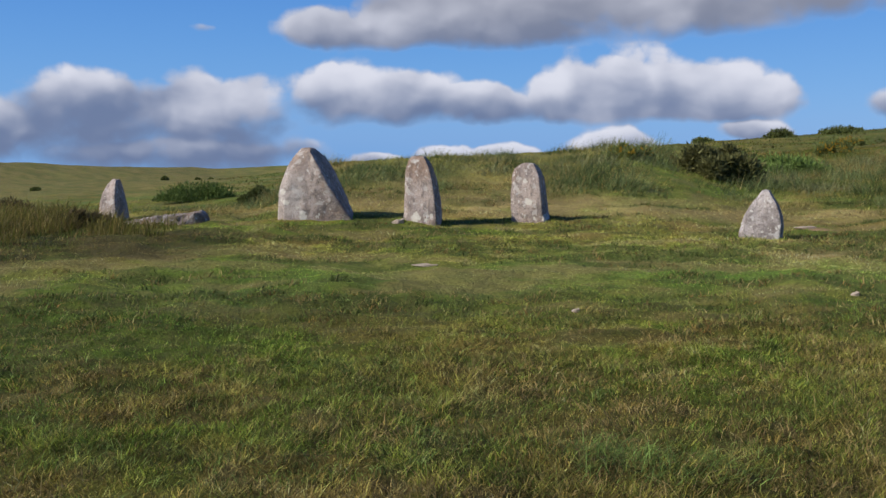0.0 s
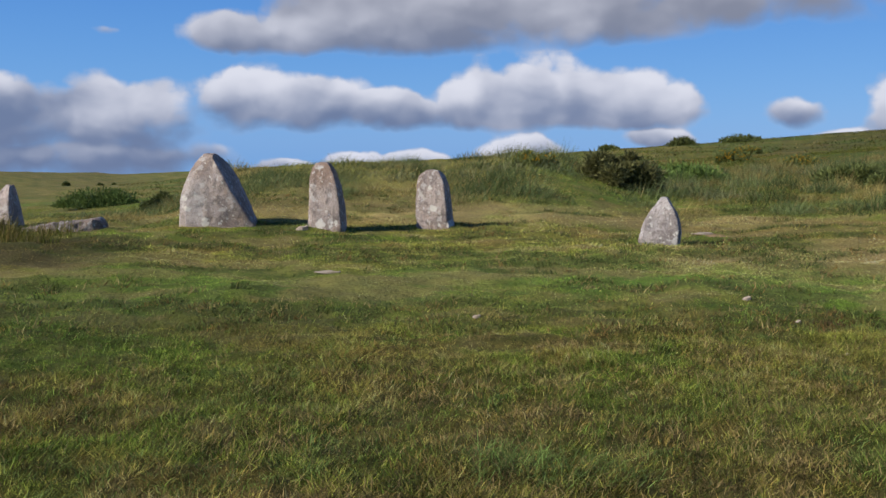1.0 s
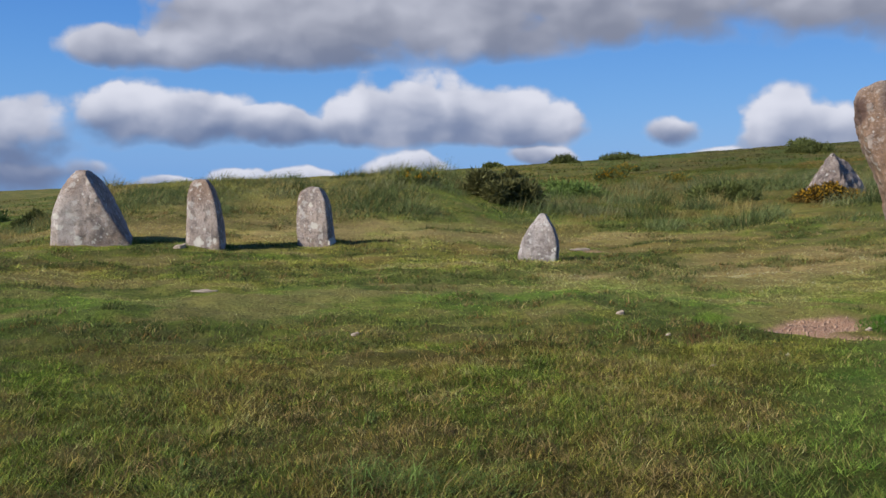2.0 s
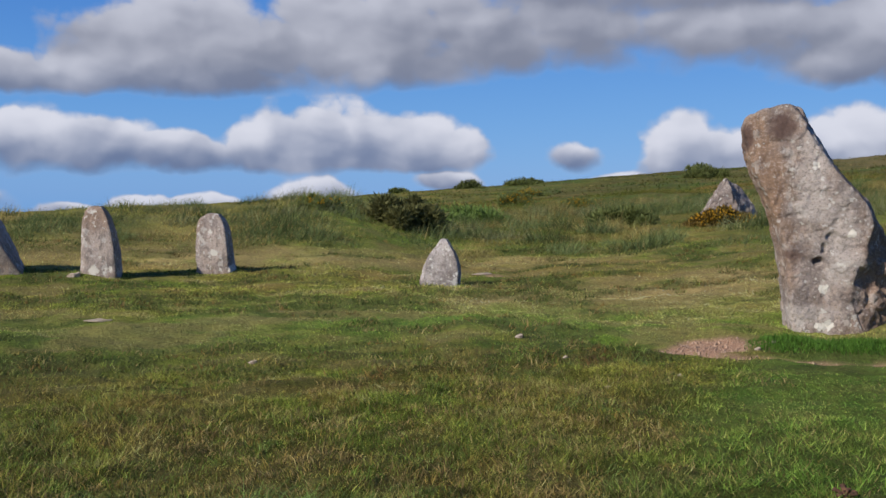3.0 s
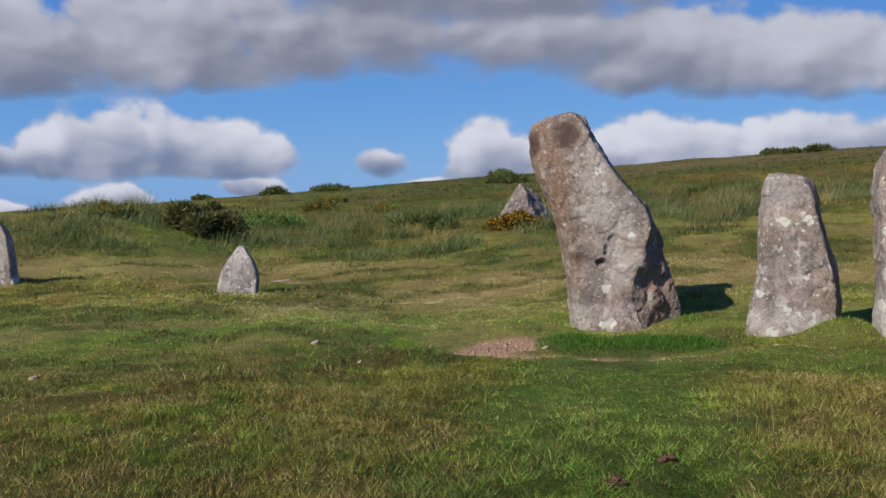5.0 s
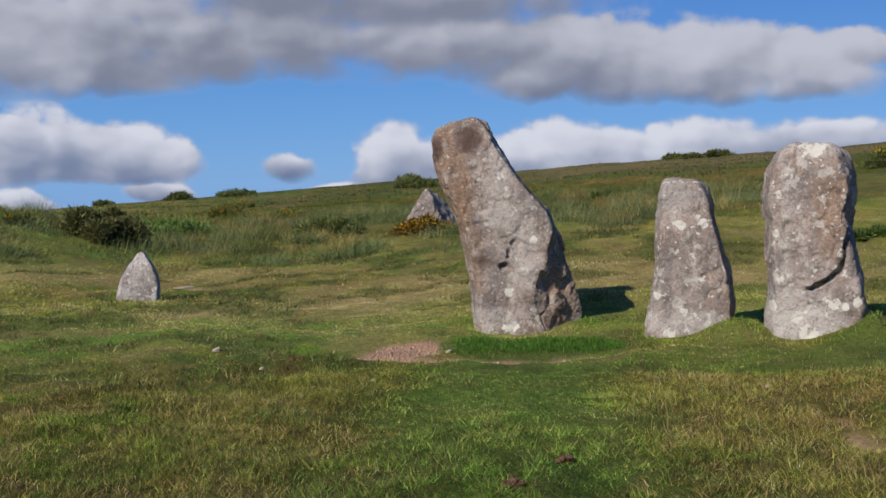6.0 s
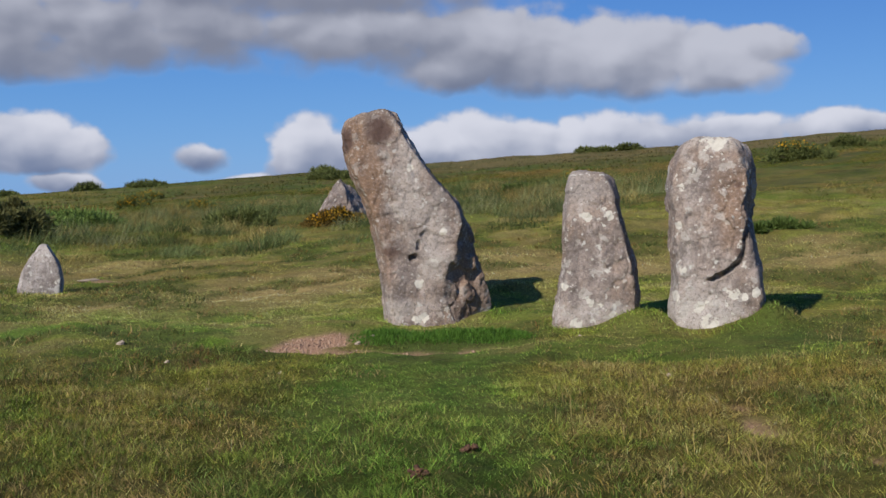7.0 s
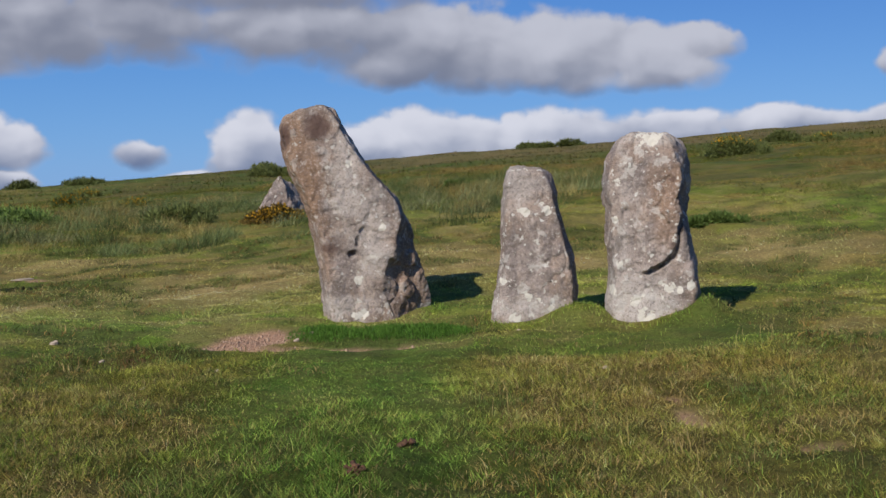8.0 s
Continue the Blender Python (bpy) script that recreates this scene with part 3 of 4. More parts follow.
    relief += 0.030 * (fbm(a * 13, b * 11, c * 11, seed + 5, 4, 0.6) - 0.5)
    pits = smooth((fbm(a * 15, b * 15, c * 15, seed + 13, 2) - 0.64) / 0.1)
    relief -= 0.010 * pits
    room = np.interp(p[:, 2], steps, right - arris)
    side = smooth((out[:, 0] - 0.38) / 0.25) * rugged * smooth((room - 0.04) / 0.16)
    relief += side * (0.055 * (cells(a + warp, b, c + warp, 4.0, seed + 7) - 0.6) + 0.03 * (fbm(a * 9, b * 9, c * 9, seed + 8, 3) - 0.5))
    for su, sh, ru, rh in coarse:
        near = smooth(1.5 - np.hypot((p[:, 0] - su) / ru, (p[:, 2] - sh) / rh)) * (p[:, 1] < 0.15)
        relief += near * (0.075 * (cells(a + warp, b, c + warp, 5.5, seed + 17) - 0.5) + 0.05 * (fbm(a * 10, b * 10, c * 10, seed + 18, 4, 0.6) - 0.5))
    groove = 1 - np.abs(2 * fbm(p[:, 0] * 5, p[:, 1] * 5, p[:, 2] * 1.7, seed + 21, 3) - 1)
    relief -= 0.020 * smooth((groove - 0.93) / 0.06) * smooth((fbm(p[:, 0] * 2, p[:, 1] * 2, p[:, 2] * 2, seed + 23, 2) - 0.45) / 0.15)
    q = p + out * (lump * relief)[:, None]
    stain, lichen, rust = np.zeros(len(p)), np.zeros(len(p)), np.zeros(len(p))
    for su, sh, ru, rh, much in rusts:
        rust = np.maximum(rust, much * smooth(1.6 - np.hypot((p[:, 0] - su) / ru, (p[:, 2] - sh) / rh) + 1.3 * (fbm(p[:, 0] * 7, p[:, 1] * 7, p[:, 2] * 5, 78, 4) - 0.5)))
    for su, sh, ru, rh, *much in stains:
        stain = np.maximum(stain, (much[0] if much else 1.0) * smooth(1.6 - np.hypot((p[:, 0] - su) / ru, (p[:, 2] - sh) / rh) + 0.9 * (fbm(p[:, 0] * 12, p[:, 1] * 12, p[:, 2] * 12, 77, 3) - 0.5)))
    pale = np.zeros(len(p))
    for su, sh, ru, rh, much in pales:
        pale = np.maximum(pale, much * smooth(1.5 - np.hypot((p[:, 0] - su) / ru, (p[:, 2] - sh) / rh) + 1.4 * (fbm(p[:, 0] * 6, p[:, 1] * 6, p[:, 2] * 6, 79, 4) - 0.5)))
    for su, sh, ru in marks:
        lichen = np.maximum(lichen, 0.56 * smooth((1.5 - np.hypot(p[:, 0] - su, p[:, 2] - sh) / ru)))
    lichen *= p[:, 1] < 0.1
    faces = grid_faces(total, cols, True)
    counts = np.full((total - 1) * cols, 4)
    faces = np.r_[faces, np.arange(cols) + (total - 1) * cols]
    counts = np.r_[counts, cols]
    me = mesh_of(name, q, faces, counts, mat, {"stain": 0.9 * stain, "lichen": lichen, "rust": rust, "pale": pale}, True)
    ob = new(name, me)
    ob.matrix_world = pose(base[0], base[1], one(*base), 0, 0, -facing)
    return tagged(ob, label, "standing stone", group)


stone("standing_stone", (7.04, 9.17), 35.1,
      [(2.228, -0.658, -0.538, -0.557), (2.198, -0.795, -0.466, -0.519), (2.108, -1.005, -0.425, -0.47), (1.958, -1.048, -0.336, -0.37), (1.808,
       -1.026, -0.247, -0.28), (1.538, -0.963, -0.05, -0.081), (1.236, -0.817, 0.22, 0.19), (0.993, -0.741, 0.352, 0.261), (0.75, -0.683, 0.436,
       0.169), (0.507, -0.649, 0.521, 0.076), (0.324, -0.621, 0.575, 0.039), (0.14, -0.604, 0.623, 0.092), (-0.043, -0.588, 0.598, 0.183)],
      0.85, STONE_BROWN, "tall leaning granite standing stone with brown weathered top", 101,
      marks=[(-0.15, 0.03, 0.07), (-0.24, 0.02, 0.05), (0.05, 0.93, 0.05), (-0.2, 0.4, 0.06), (-0.3, 1.6, 0.05)],
      # Last rust puts a warm tone of shade into the flank's colour
      stains=[(-0.62, 1.98, 0.12, 0.14), (-0.97, 1.88, 0.06, 0.12), (-0.5, 0.72, 0.09, 0.06, 0.8), (-0.42, 0.80, 0.10, 0.06, 0.45)], lump=0.62, rugged=2.0, flank=0.0, pales=[(-0.30, 1.45, 0.16, 0.5, 0.55), (-0.05, 0.9, 0.16, 0.4, 0.5), (-0.35, 0.12, 0.25, 0.10, 0.5)], rusts=[(-0.90, 1.75, 0.16, 0.35, 0.9), (-0.72, 1.30, 0.13, 0.42, 0.95), (-0.56, 0.75, 0.10, 0.30, 0.6), (0.38, 0.5, 0.2, 0.5, 0.6)], creases=[(-0.72, 1.80, -0.24, 0.55, -0.22)], folds=[(-0.66, 1.75, -0.24, 0.60, 0.012), (-0.22, 0.72, -0.16, 0.98, 0.03)],
      holes=[(-0.25, 0.66, 0.03, 0.025, 0.09), (-0.20, 0.80, 0.015, 0.06, 0.045), (0.10, 0.25, 0.10, 0.05, 0.03)])
stone("standing_stone", (7.58, 7.39), 43.2,
      [(1.476, -0.166, 0.108, 0.081), (1.421, -0.221, 0.218, 0.136), (1.257, -0.254, 0.273, 0.213), (1.037, -0.27, 0.328, 0.268), (0.761, -0.276,
       0.41, 0.345), (0.54, -0.282, 0.466, 0.4), (0.319, -0.321, 0.51, 0.434), (0.153, -0.348, 0.505, 0.434), (-0.014, -0.371, 0.44, 0.385)],
      0.45, STONE, "tapering grey granite standing stone with white lichen", 202, lump=0.55, pales=[(-0.1, 1.3, 0.2, 0.25, 0.4), (0.0, 0.1, 0.4, 0.12, 0.5)],
      marks=[(-0.03, 1.04, 0.06), (0.17, 1.05, 0.06), (0.13, 1.12, 0.03), (-0.24, 0.37, 0.04), (0.0, 0.22, 0.05), (0.09, 0.2, 0.04), (-0.12, 0.02, 0.07), (0.22, 0.1, 0.05)])
stone("standing_stone", (8.28, 6.49), 49.4,
      [(1.78, -0.143, 0.146, 0.1), (1.754, -0.248, 0.251, 0.171), (1.69, -0.322, 0.329, 0.225), (1.61, -0.364, 0.371, 0.253), (1.476, -0.406,
       0.408, 0.278), (1.316, -0.427, 0.425, 0.289), (1.156, -0.421, 0.406, 0.273), (0.995, -0.399, 0.386, 0.30), (0.78, -0.387, 0.43, 0.36),
       (0.619, -0.381, 0.457, 0.40), (0.458, -0.375, 0.484, 0.43), (0.296, -0.385, 0.517, 0.46), (0.134, -0.412, 0.533, 0.475), (-0.039, -0.389,
       0.473, 0.42)],
      0.70, STONE, "stout granite standing stone with a deep curved crack", 303, lump=0.65, pales=[(-0.1, 0.15, 0.35, 0.25, 0.75), (-0.25, 1.0, 0.12, 0.6, 0.25), (0.0, 1.74, 0.25, 0.08, 0.6)],
      marks=[(0.2, 0.33, 0.07), (0.3, 0.31, 0.04), (0.0, 0.05, 0.11), (-0.1, 0.2, 0.07), (-0.32, 0.3, 0.06), (-0.25, 0.55, 0.04), (0.02, 1.75, 0.14), (0.4, 0.35, 0.05), (-0.3, 0.95, 0.05), (-0.28, 1.3, 0.05)],
      rusts=[(0.17, 1.15, 0.14, 0.38, 0.65), (-0.3, 1.2, 0.06, 0.3, 0.4)], coarse=[(0.20, 1.15, 0.16, 0.38)], stains=[(0.24, 0.72, 0.03, 0.03, 0.7), (0.22, 1.33, 0.03, 0.02, 0.7)], crack=([-0.03, 0.08, 0.17, 0.265, 0.29, 0.34, 0.39], [0.46, 0.49, 0.57, 0.68, 0.81, 1.0, 1.14]), holes=[(-0.20, 1.02, 0.03, 0.04, 0.04)])
stone("standing_stone", (-1.89, 15.95), -6.8,
      [(1.043, -0.201, -0.035, -0.076), (1.001, -0.268, 0.048, -0.10), (0.834, -0.394, 0.198, 0.0), (0.667, -0.462, 0.297, 0.085), (0.499,
       -0.53, 0.381, 0.18), (0.33, -0.564, 0.456, 0.29), (0.162, -0.574, 0.523, 0.40), (-0.007, -0.584, 0.59, 0.53)],
      0.60, STONE_LIT, "broad triangular granite standing stone with pale lichen", 404, lump=0.44, prow=0.64, cheek=0.14, pales=[(-0.4, 0.35, 0.2, 0.4, 0.6)], marks=[(-0.45, 0.25, 0.06), (-0.2, 0.05, 0.08), (-0.5, 0.4, 0.05)])
stone("standing_stone", (-0.30, 15.58), -1.1,
      [(0.971, -0.151, 0.03, 0.001), (0.922, -0.208, 0.095, 0.047), (0.824, -0.241, 0.145, 0.083), (0.619, -0.265, 0.22, 0.142), (0.373, -0.273,
       0.262, 0.177), (0.125, -0.281, 0.288, 0.197), (0.001, -0.289, 0.289, 0.196)],
      0.42, STONE_LIT, "upright round-topped granite standing stone", 505, lump=0.34, prow=0.64, cheek=0.14, rusts=[(-0.02, 0.85, 0.2, 0.2, 0.6)], marks=[(-0.1, 0.08, 0.1), (0.1, 0.1, 0.07)])
stone("standing_stone", (1.32, 15.94), 4.7,
      [(0.859, -0.137, 0.03, 0.004), (0.8, -0.262, 0.115, 0.054), (0.649, -0.302, 0.184, 0.106), (0.355, -0.316, 0.23, 0.142), (0.144, -0.305,
       0.25, 0.161), (-0.008, -0.295, 0.294, 0.2)],
      0.40, STONE_LIT, "upright blocky granite standing stone with pale lichen", 606, lump=0.38, prow=0.64, cheek=0.14, marks=[(-0.05, 0.3, 0.06), (-0.1, 0.6, 0.04), (0.2, 0.06, 0.07)])
stone("standing_stone", (4.20, 14.11), 16.6,
      [(0.648, 0.007, 0.092, 0.079), (0.618, -0.021, 0.129, 0.105), (0.574, -0.045, 0.145, 0.125), (0.462, -0.135, 0.225, 0.20), (0.312, -0.215,
       0.278, 0.25), (0.162, -0.263, 0.3, 0.265), (0.049, -0.283, 0.29, 0.25), (-0.026, -0.267, 0.278, 0.24)],
      0.36, STONE_GREY, "low pointed pale grey standing stone", 707, lump=0.36, prow=0.52, cheek=0.16)
stone("standing_stone", (-5.10, 16.57), -17.1,
      [(0.636, -0.027, 0.091, 0.032), (0.566, -0.095, 0.131, 0.02), (0.435, -0.173, 0.161, 0.01), (0.26, -0.219, 0.2, 0.01), (0.014, -0.225,
       0.236, 0.02)],
      0.40, STONE_LIT, "small weathered standing stone in tall grass", 808, lump=0.5, prow=0.6, cheek=0.12)
stone("standing_stone", (12.39, 20.42), 30.7,
      [(0.95, -0.09, -0.01, -0.03), (0.88, -0.13, 0.08, 0.0), (0.746, -0.215, 0.27, 0.07), (0.5, -0.37, 0.48, 0.15), (0.254, -0.53, 0.64, 0.24), (0.007, -0.70,
       0.74, 0.32)],
      0.60, STONE, "lone pointed grey boulder on the slope", 909, lump=1.1, stains=[(0.0, 0.3, 0.3, 0.3, 0.25)], group="outlying stones")


def slab(name, a, b, thick, height, mat, label, seed, category="stone"):
    """A low lying stone from a to b, mostly sunk in the turf."""
    n_len, n_round = 60, 40
    s = np.linspace(0, 1, n_len)[:, None]
    ang = np.linspace(0, 2 * np.pi, n_round, endpoint=False)[None]
    length = math.hypot(b[0] - a[0], b[1] - a[1])
    width = np.clip(s * 2.2, 0, 1) ** 0.6 * np.clip((1 - s) * 9, 0, 1) ** 0.5
    lift = width * (0.35 + 0.8 * s * s + 0.4 * fbm(s * 3.1, s * 0 + seed, seed=seed, octaves=2))
    x = (s - 0.5) * length + 0 * ang
    y, z = 0.5 * thick * width * np.clip(1.35 * np.cos(ang), -1, 1), height * lift * np.clip(1.5 * np.sin(ang), -1, 0.95)
    p = np.stack([x, y, z], -1).reshape(-1, 3)
    for k in range(3):
        p[:, k] += 0.45 * height * (fbm(p[:, 0] * 9 + k, p[:, 1] * 9, p[:, 2] * 9, seed + k, 4) - 0.5)
    me = mesh_of(name, p, grid_faces(n_len, n_round, True)[::-1], np.full((n_len - 1) * n_round, 4), mat,
                 {"stain": np.zeros(len(p)), "lichen": np.full(len(p), 0.3), "rust": np.zeros(len(p)), "pale": np.zeros(len(p))}, True)
    ob = new(name, me)
    x, y = (a[0] + b[0]) / 2, (a[1] + b[1]) / 2
    ob.matrix_world = pose(x, y, one(x, y), 0, 0, math.degrees(math.atan2(b[1] - a[1], b[0] - a[0])))
    return tagged(ob, label, category, "lying stones")


slab("fallen_stone", (-4.75, 15.85), (-3.45, 15.75), 0.45, 0.17, STONE, "fallen granite slab sunk in short turf", 11)
slab("flat_stone", (-0.34, 11.26), (-0.04, 11.28), 0.2, 0.012, PEBBLE, "flush flat stone worn pale in the turf", 12)
slab("flat_stone", (5.08, 15.48), (5.42, 15.52), 0.2, 0.018, PEBBLE, "flat stone half buried in bare earth", 13)
slab("small_stone", (-0.74, 15.3), (-0.56, 15.34), 0.12, 0.06, PEBBLE, "small pale stone lying in the grass", 14)
for k, (px, py, size) in enumerate([(3.60, 9.26, 0.075), (3.59, 8.12, 0.05), (4.12, 7.15, 0.05), (1.10, 8.75, 0.07), (3.45, 6.97, 0.045), (6.1, 5.0, 0.05), (7.0, 6.9, 0.05), (5.6, 8.2, 0.06), (5.35, 8.05, 0.06)]):
    slab("pebble", (px - size / 2, py), (px + size / 2, py + 0.01), size * 0.7, size * 0.32, PEBBLE, "pale pebble lying on short turf", 60 + k, "pebble")


# ---- grass ----
def blades(name, x, y, height, width, lean, tint, label, segments=1, category="grass", mat=GRASS, wind=1.1, curl=1.0, ways=None):
    """Many blades of grass as one mesh."""
    n = len(x)
    rng = np.random.default_rng(len(name) * 7919 + n)
    z = land(x, y) - 0.012
    way = np.where(rng.random(n) < 0.35, rng.normal(wind, 0.9, n), rng.random(n) * 2 * np.pi)
    way = way if ways is None else ways
    turn = rng.random(n) * np.pi
    side = np.c_[np.cos(turn), np.sin(turn), np.zeros(n)] * (width / 2)[:, None]
    base = np.c_[x, y, z]
    tip = np.radians(80) * np.clip(lean, 0, 1)
    bend = np.c_[np.cos(way), np.sin(way), np.zeros(n)] * (np.sin(tip) * height)[:, None]
    up = np.c_[np.zeros(n), np.zeros(n), height * np.cos(tip)]
    if segments == 1:
        v = np.stack([base - side, base + side, base + bend + up], 1).reshape(-1, 3)
        f, c = np.arange(3 * n), np.full(n, 3)
        cols = np.repeat(tint, 3, 0)
    else:
        mid = base + 0.28 * bend * curl + 0.58 * up
        v = np.stack([base - side, base + side, mid - 0.8 * side, mid + 0.8 * side, base + bend + up], 1).reshape(-1, 3)
        k = np.arange(n)[:, None] * 5
        f = np.concatenate([k + 0, k + 1, k + 3, k + 2, k + 2, k + 3, k + 4], 1).ravel()
        c = np.tile([4, 3], n)
        cols = np.repeat(tint, 5, 0)
    me = mesh_of(name, v, f, c, mat, {"tint": cols})
    return tagged(new(name, me), label, category, kind="stuff")


def scatter(count, r0, r1, seed, a0=-27, a1=66):
    rng = np.random.default_rng(seed)
    r = np.sqrt(rng.random(count) * (r1**2 - r0**2) + r0**2)
    a = np.radians(a0 + (a1 - a0) * rng.random(count))
    return r * np.sin(a), r * np.cos(a), rng


def varied(col, rng, spread=0.3, straw=0.12, at=None):
    """Blade colours about col, with a share of dry ones, gathered in drifts where at gives the places, and some brown and some fresh green."""
    n = len(col)
    out = col.copy()
    if at is not None:
        straw = straw * (0.5 + 2.0 * smooth((fbm(at[0] * 2.1, at[1] * 2.1, seed=91, octaves=3) - 0.45) / 0.18))
        pick = rng.random(n)
        out = np.where((pick < 0.13)[:, None], 0.5 * (BROWN + out), out)
        out = np.where((pick > 0.88)[:, None], 0.5 * (0.8 * LUSH + out), out)
    dry = rng.random(n) < straw
    out[dry] = STRAW * (0.35 + 0.55 * rng.random((dry.sum(), 1)))
    out = out * np.exp(spread * rng.normal(0, 1, (n, 1)) - 0.5 * spread**2).clip(0.3, 2.2)
    return out.clip(0.004, 0.6)


STONES_AT = [(7.04, 9.17, 0.55), (7.58, 7.39, 0.36), (8.28, 6.49, 0.42), (-1.89, 15.95, 0.50), (-0.30, 15.58, 0.30), (1.32, 15.94, 0.30), (4.20, 14.11, 0.28)]


def build_grass():
    for name, count, r0, r1, seed, h, w in (("turf_near", 560000, 3.9, 8.5, 1, 0.050, 0.0046), ("turf_mid", 360000, 8.0, 14.0, 2, 0.050, 0.0080), ("turf_far", 190000, 13.0, 25.0, 3, 0.06, 0.013)):
        x, y, rng = scatter(count, r0, r1, seed)
        keep = bare(x, y) < 0.35 * rng.random(len(x)) + 0.1
        gap = fbm(x * 6.5, y * 6.5, seed=65, octaves=3) + 0.12 * (fbm(x * 1.2, y * 1.2, seed=66, octaves=2) - 0.5)
        keep &= (gap > 0.43) | (rng.random(len(x)) < 0.30 + 0.7 * smooth((np.hypot(x, y) - 5.5) / 3))
        x, y = x[keep], y[keep]
        tall = 0.75 + 0.8 * smooth((fbm(x * 1.3, y * 1.3, seed=61) - 0.35) / 0.3) * (0.6 + 0.8 * fbm(x * 6, y * 6, seed=63, octaves=2))
        path = np.exp(-(((np.hypot(x, y) - 10.2) / 1.9) ** 2))
        n = len(x)
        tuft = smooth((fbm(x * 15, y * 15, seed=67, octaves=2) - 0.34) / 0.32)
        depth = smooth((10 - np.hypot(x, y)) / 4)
        # Shade between tufts put into the colour: dark in gaps, bright on tufts
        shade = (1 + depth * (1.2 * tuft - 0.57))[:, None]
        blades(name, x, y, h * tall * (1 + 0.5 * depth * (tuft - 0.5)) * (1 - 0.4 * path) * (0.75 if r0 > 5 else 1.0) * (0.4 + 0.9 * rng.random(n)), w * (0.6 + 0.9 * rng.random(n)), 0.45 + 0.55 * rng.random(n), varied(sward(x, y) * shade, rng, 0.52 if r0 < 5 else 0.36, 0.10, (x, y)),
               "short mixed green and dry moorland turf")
    x, y, rng = scatter(60000, 0.3, 12.0, 4, 66, 333)
    n = len(x)
    blades("turf_around", x, y, 0.05 * (0.5 + rng.random(n)), 0.012 * (0.6 + 0.8 * rng.random(n)), 0.4 + 0.6 * rng.random(n), varied(sward(x, y), rng, 0.4, 0.13), "short mixed green and dry moorland turf")
    x, y, rng = scatter(30000, 0.3, 4.0, 5)
    n = len(x)
    blades("turf_below", x, y, 0.05 * (0.5 + rng.random(n)), 0.008 * (0.6 + 0.8 * rng.random(n)), 0.4 + 0.6 * rng.random(n), varied(sward(x, y), rng, 0.4, 0.13), "short mixed green and dry moorland turf")
    # coarser tufts in the foreground
    x, y, rng = scatter(16000, 3.9, 14.0, 11)
    keep = (fbm(x * 0.9, y * 0.9, seed=71) + 0.25 * rng.random(len(x)) - 0.12 * lush_mound(x, y) - 0.16 * smooth((np.hypot(x, y) - 6) / 5) > 0.58) & (bare(x, y) < 0.2) & (seg(x, y, 2.6, 3.3, 5.3, 6.8) > 0.7 + 0.3 * rng.random(len(x)))
    x, y = x[keep], y[keep]
    per = 11
    n = len(x) * per
    cx, cy = np.repeat(x, per) + rng.normal(0, 0.03, n), np.repeat(y, per) + rng.normal(0, 0.03, n)
    size = np.repeat((0.045 + 0.085 * rng.random(len(x)) ** 1.5) * (1 - 0.4 * smooth((np.hypot(x, y) - 7) / 4)), per)
    col = varied(np.repeat(0.5 * sward(x, y) + 0.5 * np.array([0.11, 0.165, 0.03]), per, 0), rng, 0.35, 0.16, (cx, cy))
    blades("grass_tufts", cx, cy, 0.8 * size * (0.6 + 0.7 * rng.random(n)), 0.003 + 0.003 * rng.random(n), 0.3 + 0.65 * rng.random(n), col, "coarse grass tufts, green mixed with straw", 2)
    # matted clumps, each laid over one way and of one colour
    x, y, rng = scatter(21000, 3.9, 9.5, 17)
    r = np.hypot(x, y)
    lane = seg(x, y, 2.6, 3.3, 5.3, 6.8)
    hump = smooth(1.5 - seg(x, y, 5.0, 4.0, 8.0, 3.4) / 0.9)
    keep = (fbm(x * 1.1, y * 1.1, seed=73, octaves=3) + 0.3 * (rng.random(len(x)) - 0.5) + 0.2 * hump > 0.44 + 0.20 * smooth((r - 6) / 3)) & (lane > 0.55 + 0.4 * rng.random(len(x))) & (bare(x, y) < 0.15) & (lush_mound(x, y) < 0.2) & (np.minimum(seg(x, y, 5.3, 7.0, 6.5, 6.3), seg(x, y, 6.5, 6.3, 7.7, 5.2)) > 0.5)
    x, y, hump = x[keep], y[keep], hump[keep]
    m, per = len(x), 13
    n = m * per
    cx, cy = np.repeat(x, per) + rng.normal(0, 0.035, n), np.repeat(y, per) + rng.normal(0, 0.035, n)
    sort = fbm(x * 2.3, y * 2.3, seed=75, octaves=3) + 0.22 * (rng.random(m) - 0.5) + 0.02 * hump
    tone = np.where((sort > 0.60)[:, None], 0.55 * STRAW + 0.25 * BROWN, np.where((sort > 0.50)[:, None], 0.45 * OLIVE + 0.55 * BROWN, np.where((sort > 0.41)[:, None], np.array([0.120, 0.178, 0.030]), np.array([0.140, 0.190, 0.050]))))
    tone = tone * np.where(rng.random((m, 1)) < 0.4, 0.28 + 0.32 * rng.random((m, 1)), 0.95 + 0.9 * rng.random((m, 1)))
    # Same falloff of light as in sward, put into the clump colour
    tone = tone * (1 - 0.16 * smooth((6.0 - np.hypot(x, y)) / 1.4) * smooth((x - 0.3) / 0.8))[:, None]
    ways = np.repeat(rng.random(m) * 2 * np.pi, per) + rng.normal(0, 0.5, n)
    size = np.repeat(0.035 + 0.065 * rng.random(m) ** 1.6, per)
    blades("matted_grass", cx, cy, size * (0.55 + 0.7 * rng.random(n)), 0.003 + 0.003 * rng.random(n), 0.4 + 0.55 * rng.random(n), varied(np.repeat(tone, per, 0), rng, 0.35, 0.07), "matted clumps of green, brown and straw grass", 2, ways=ways)
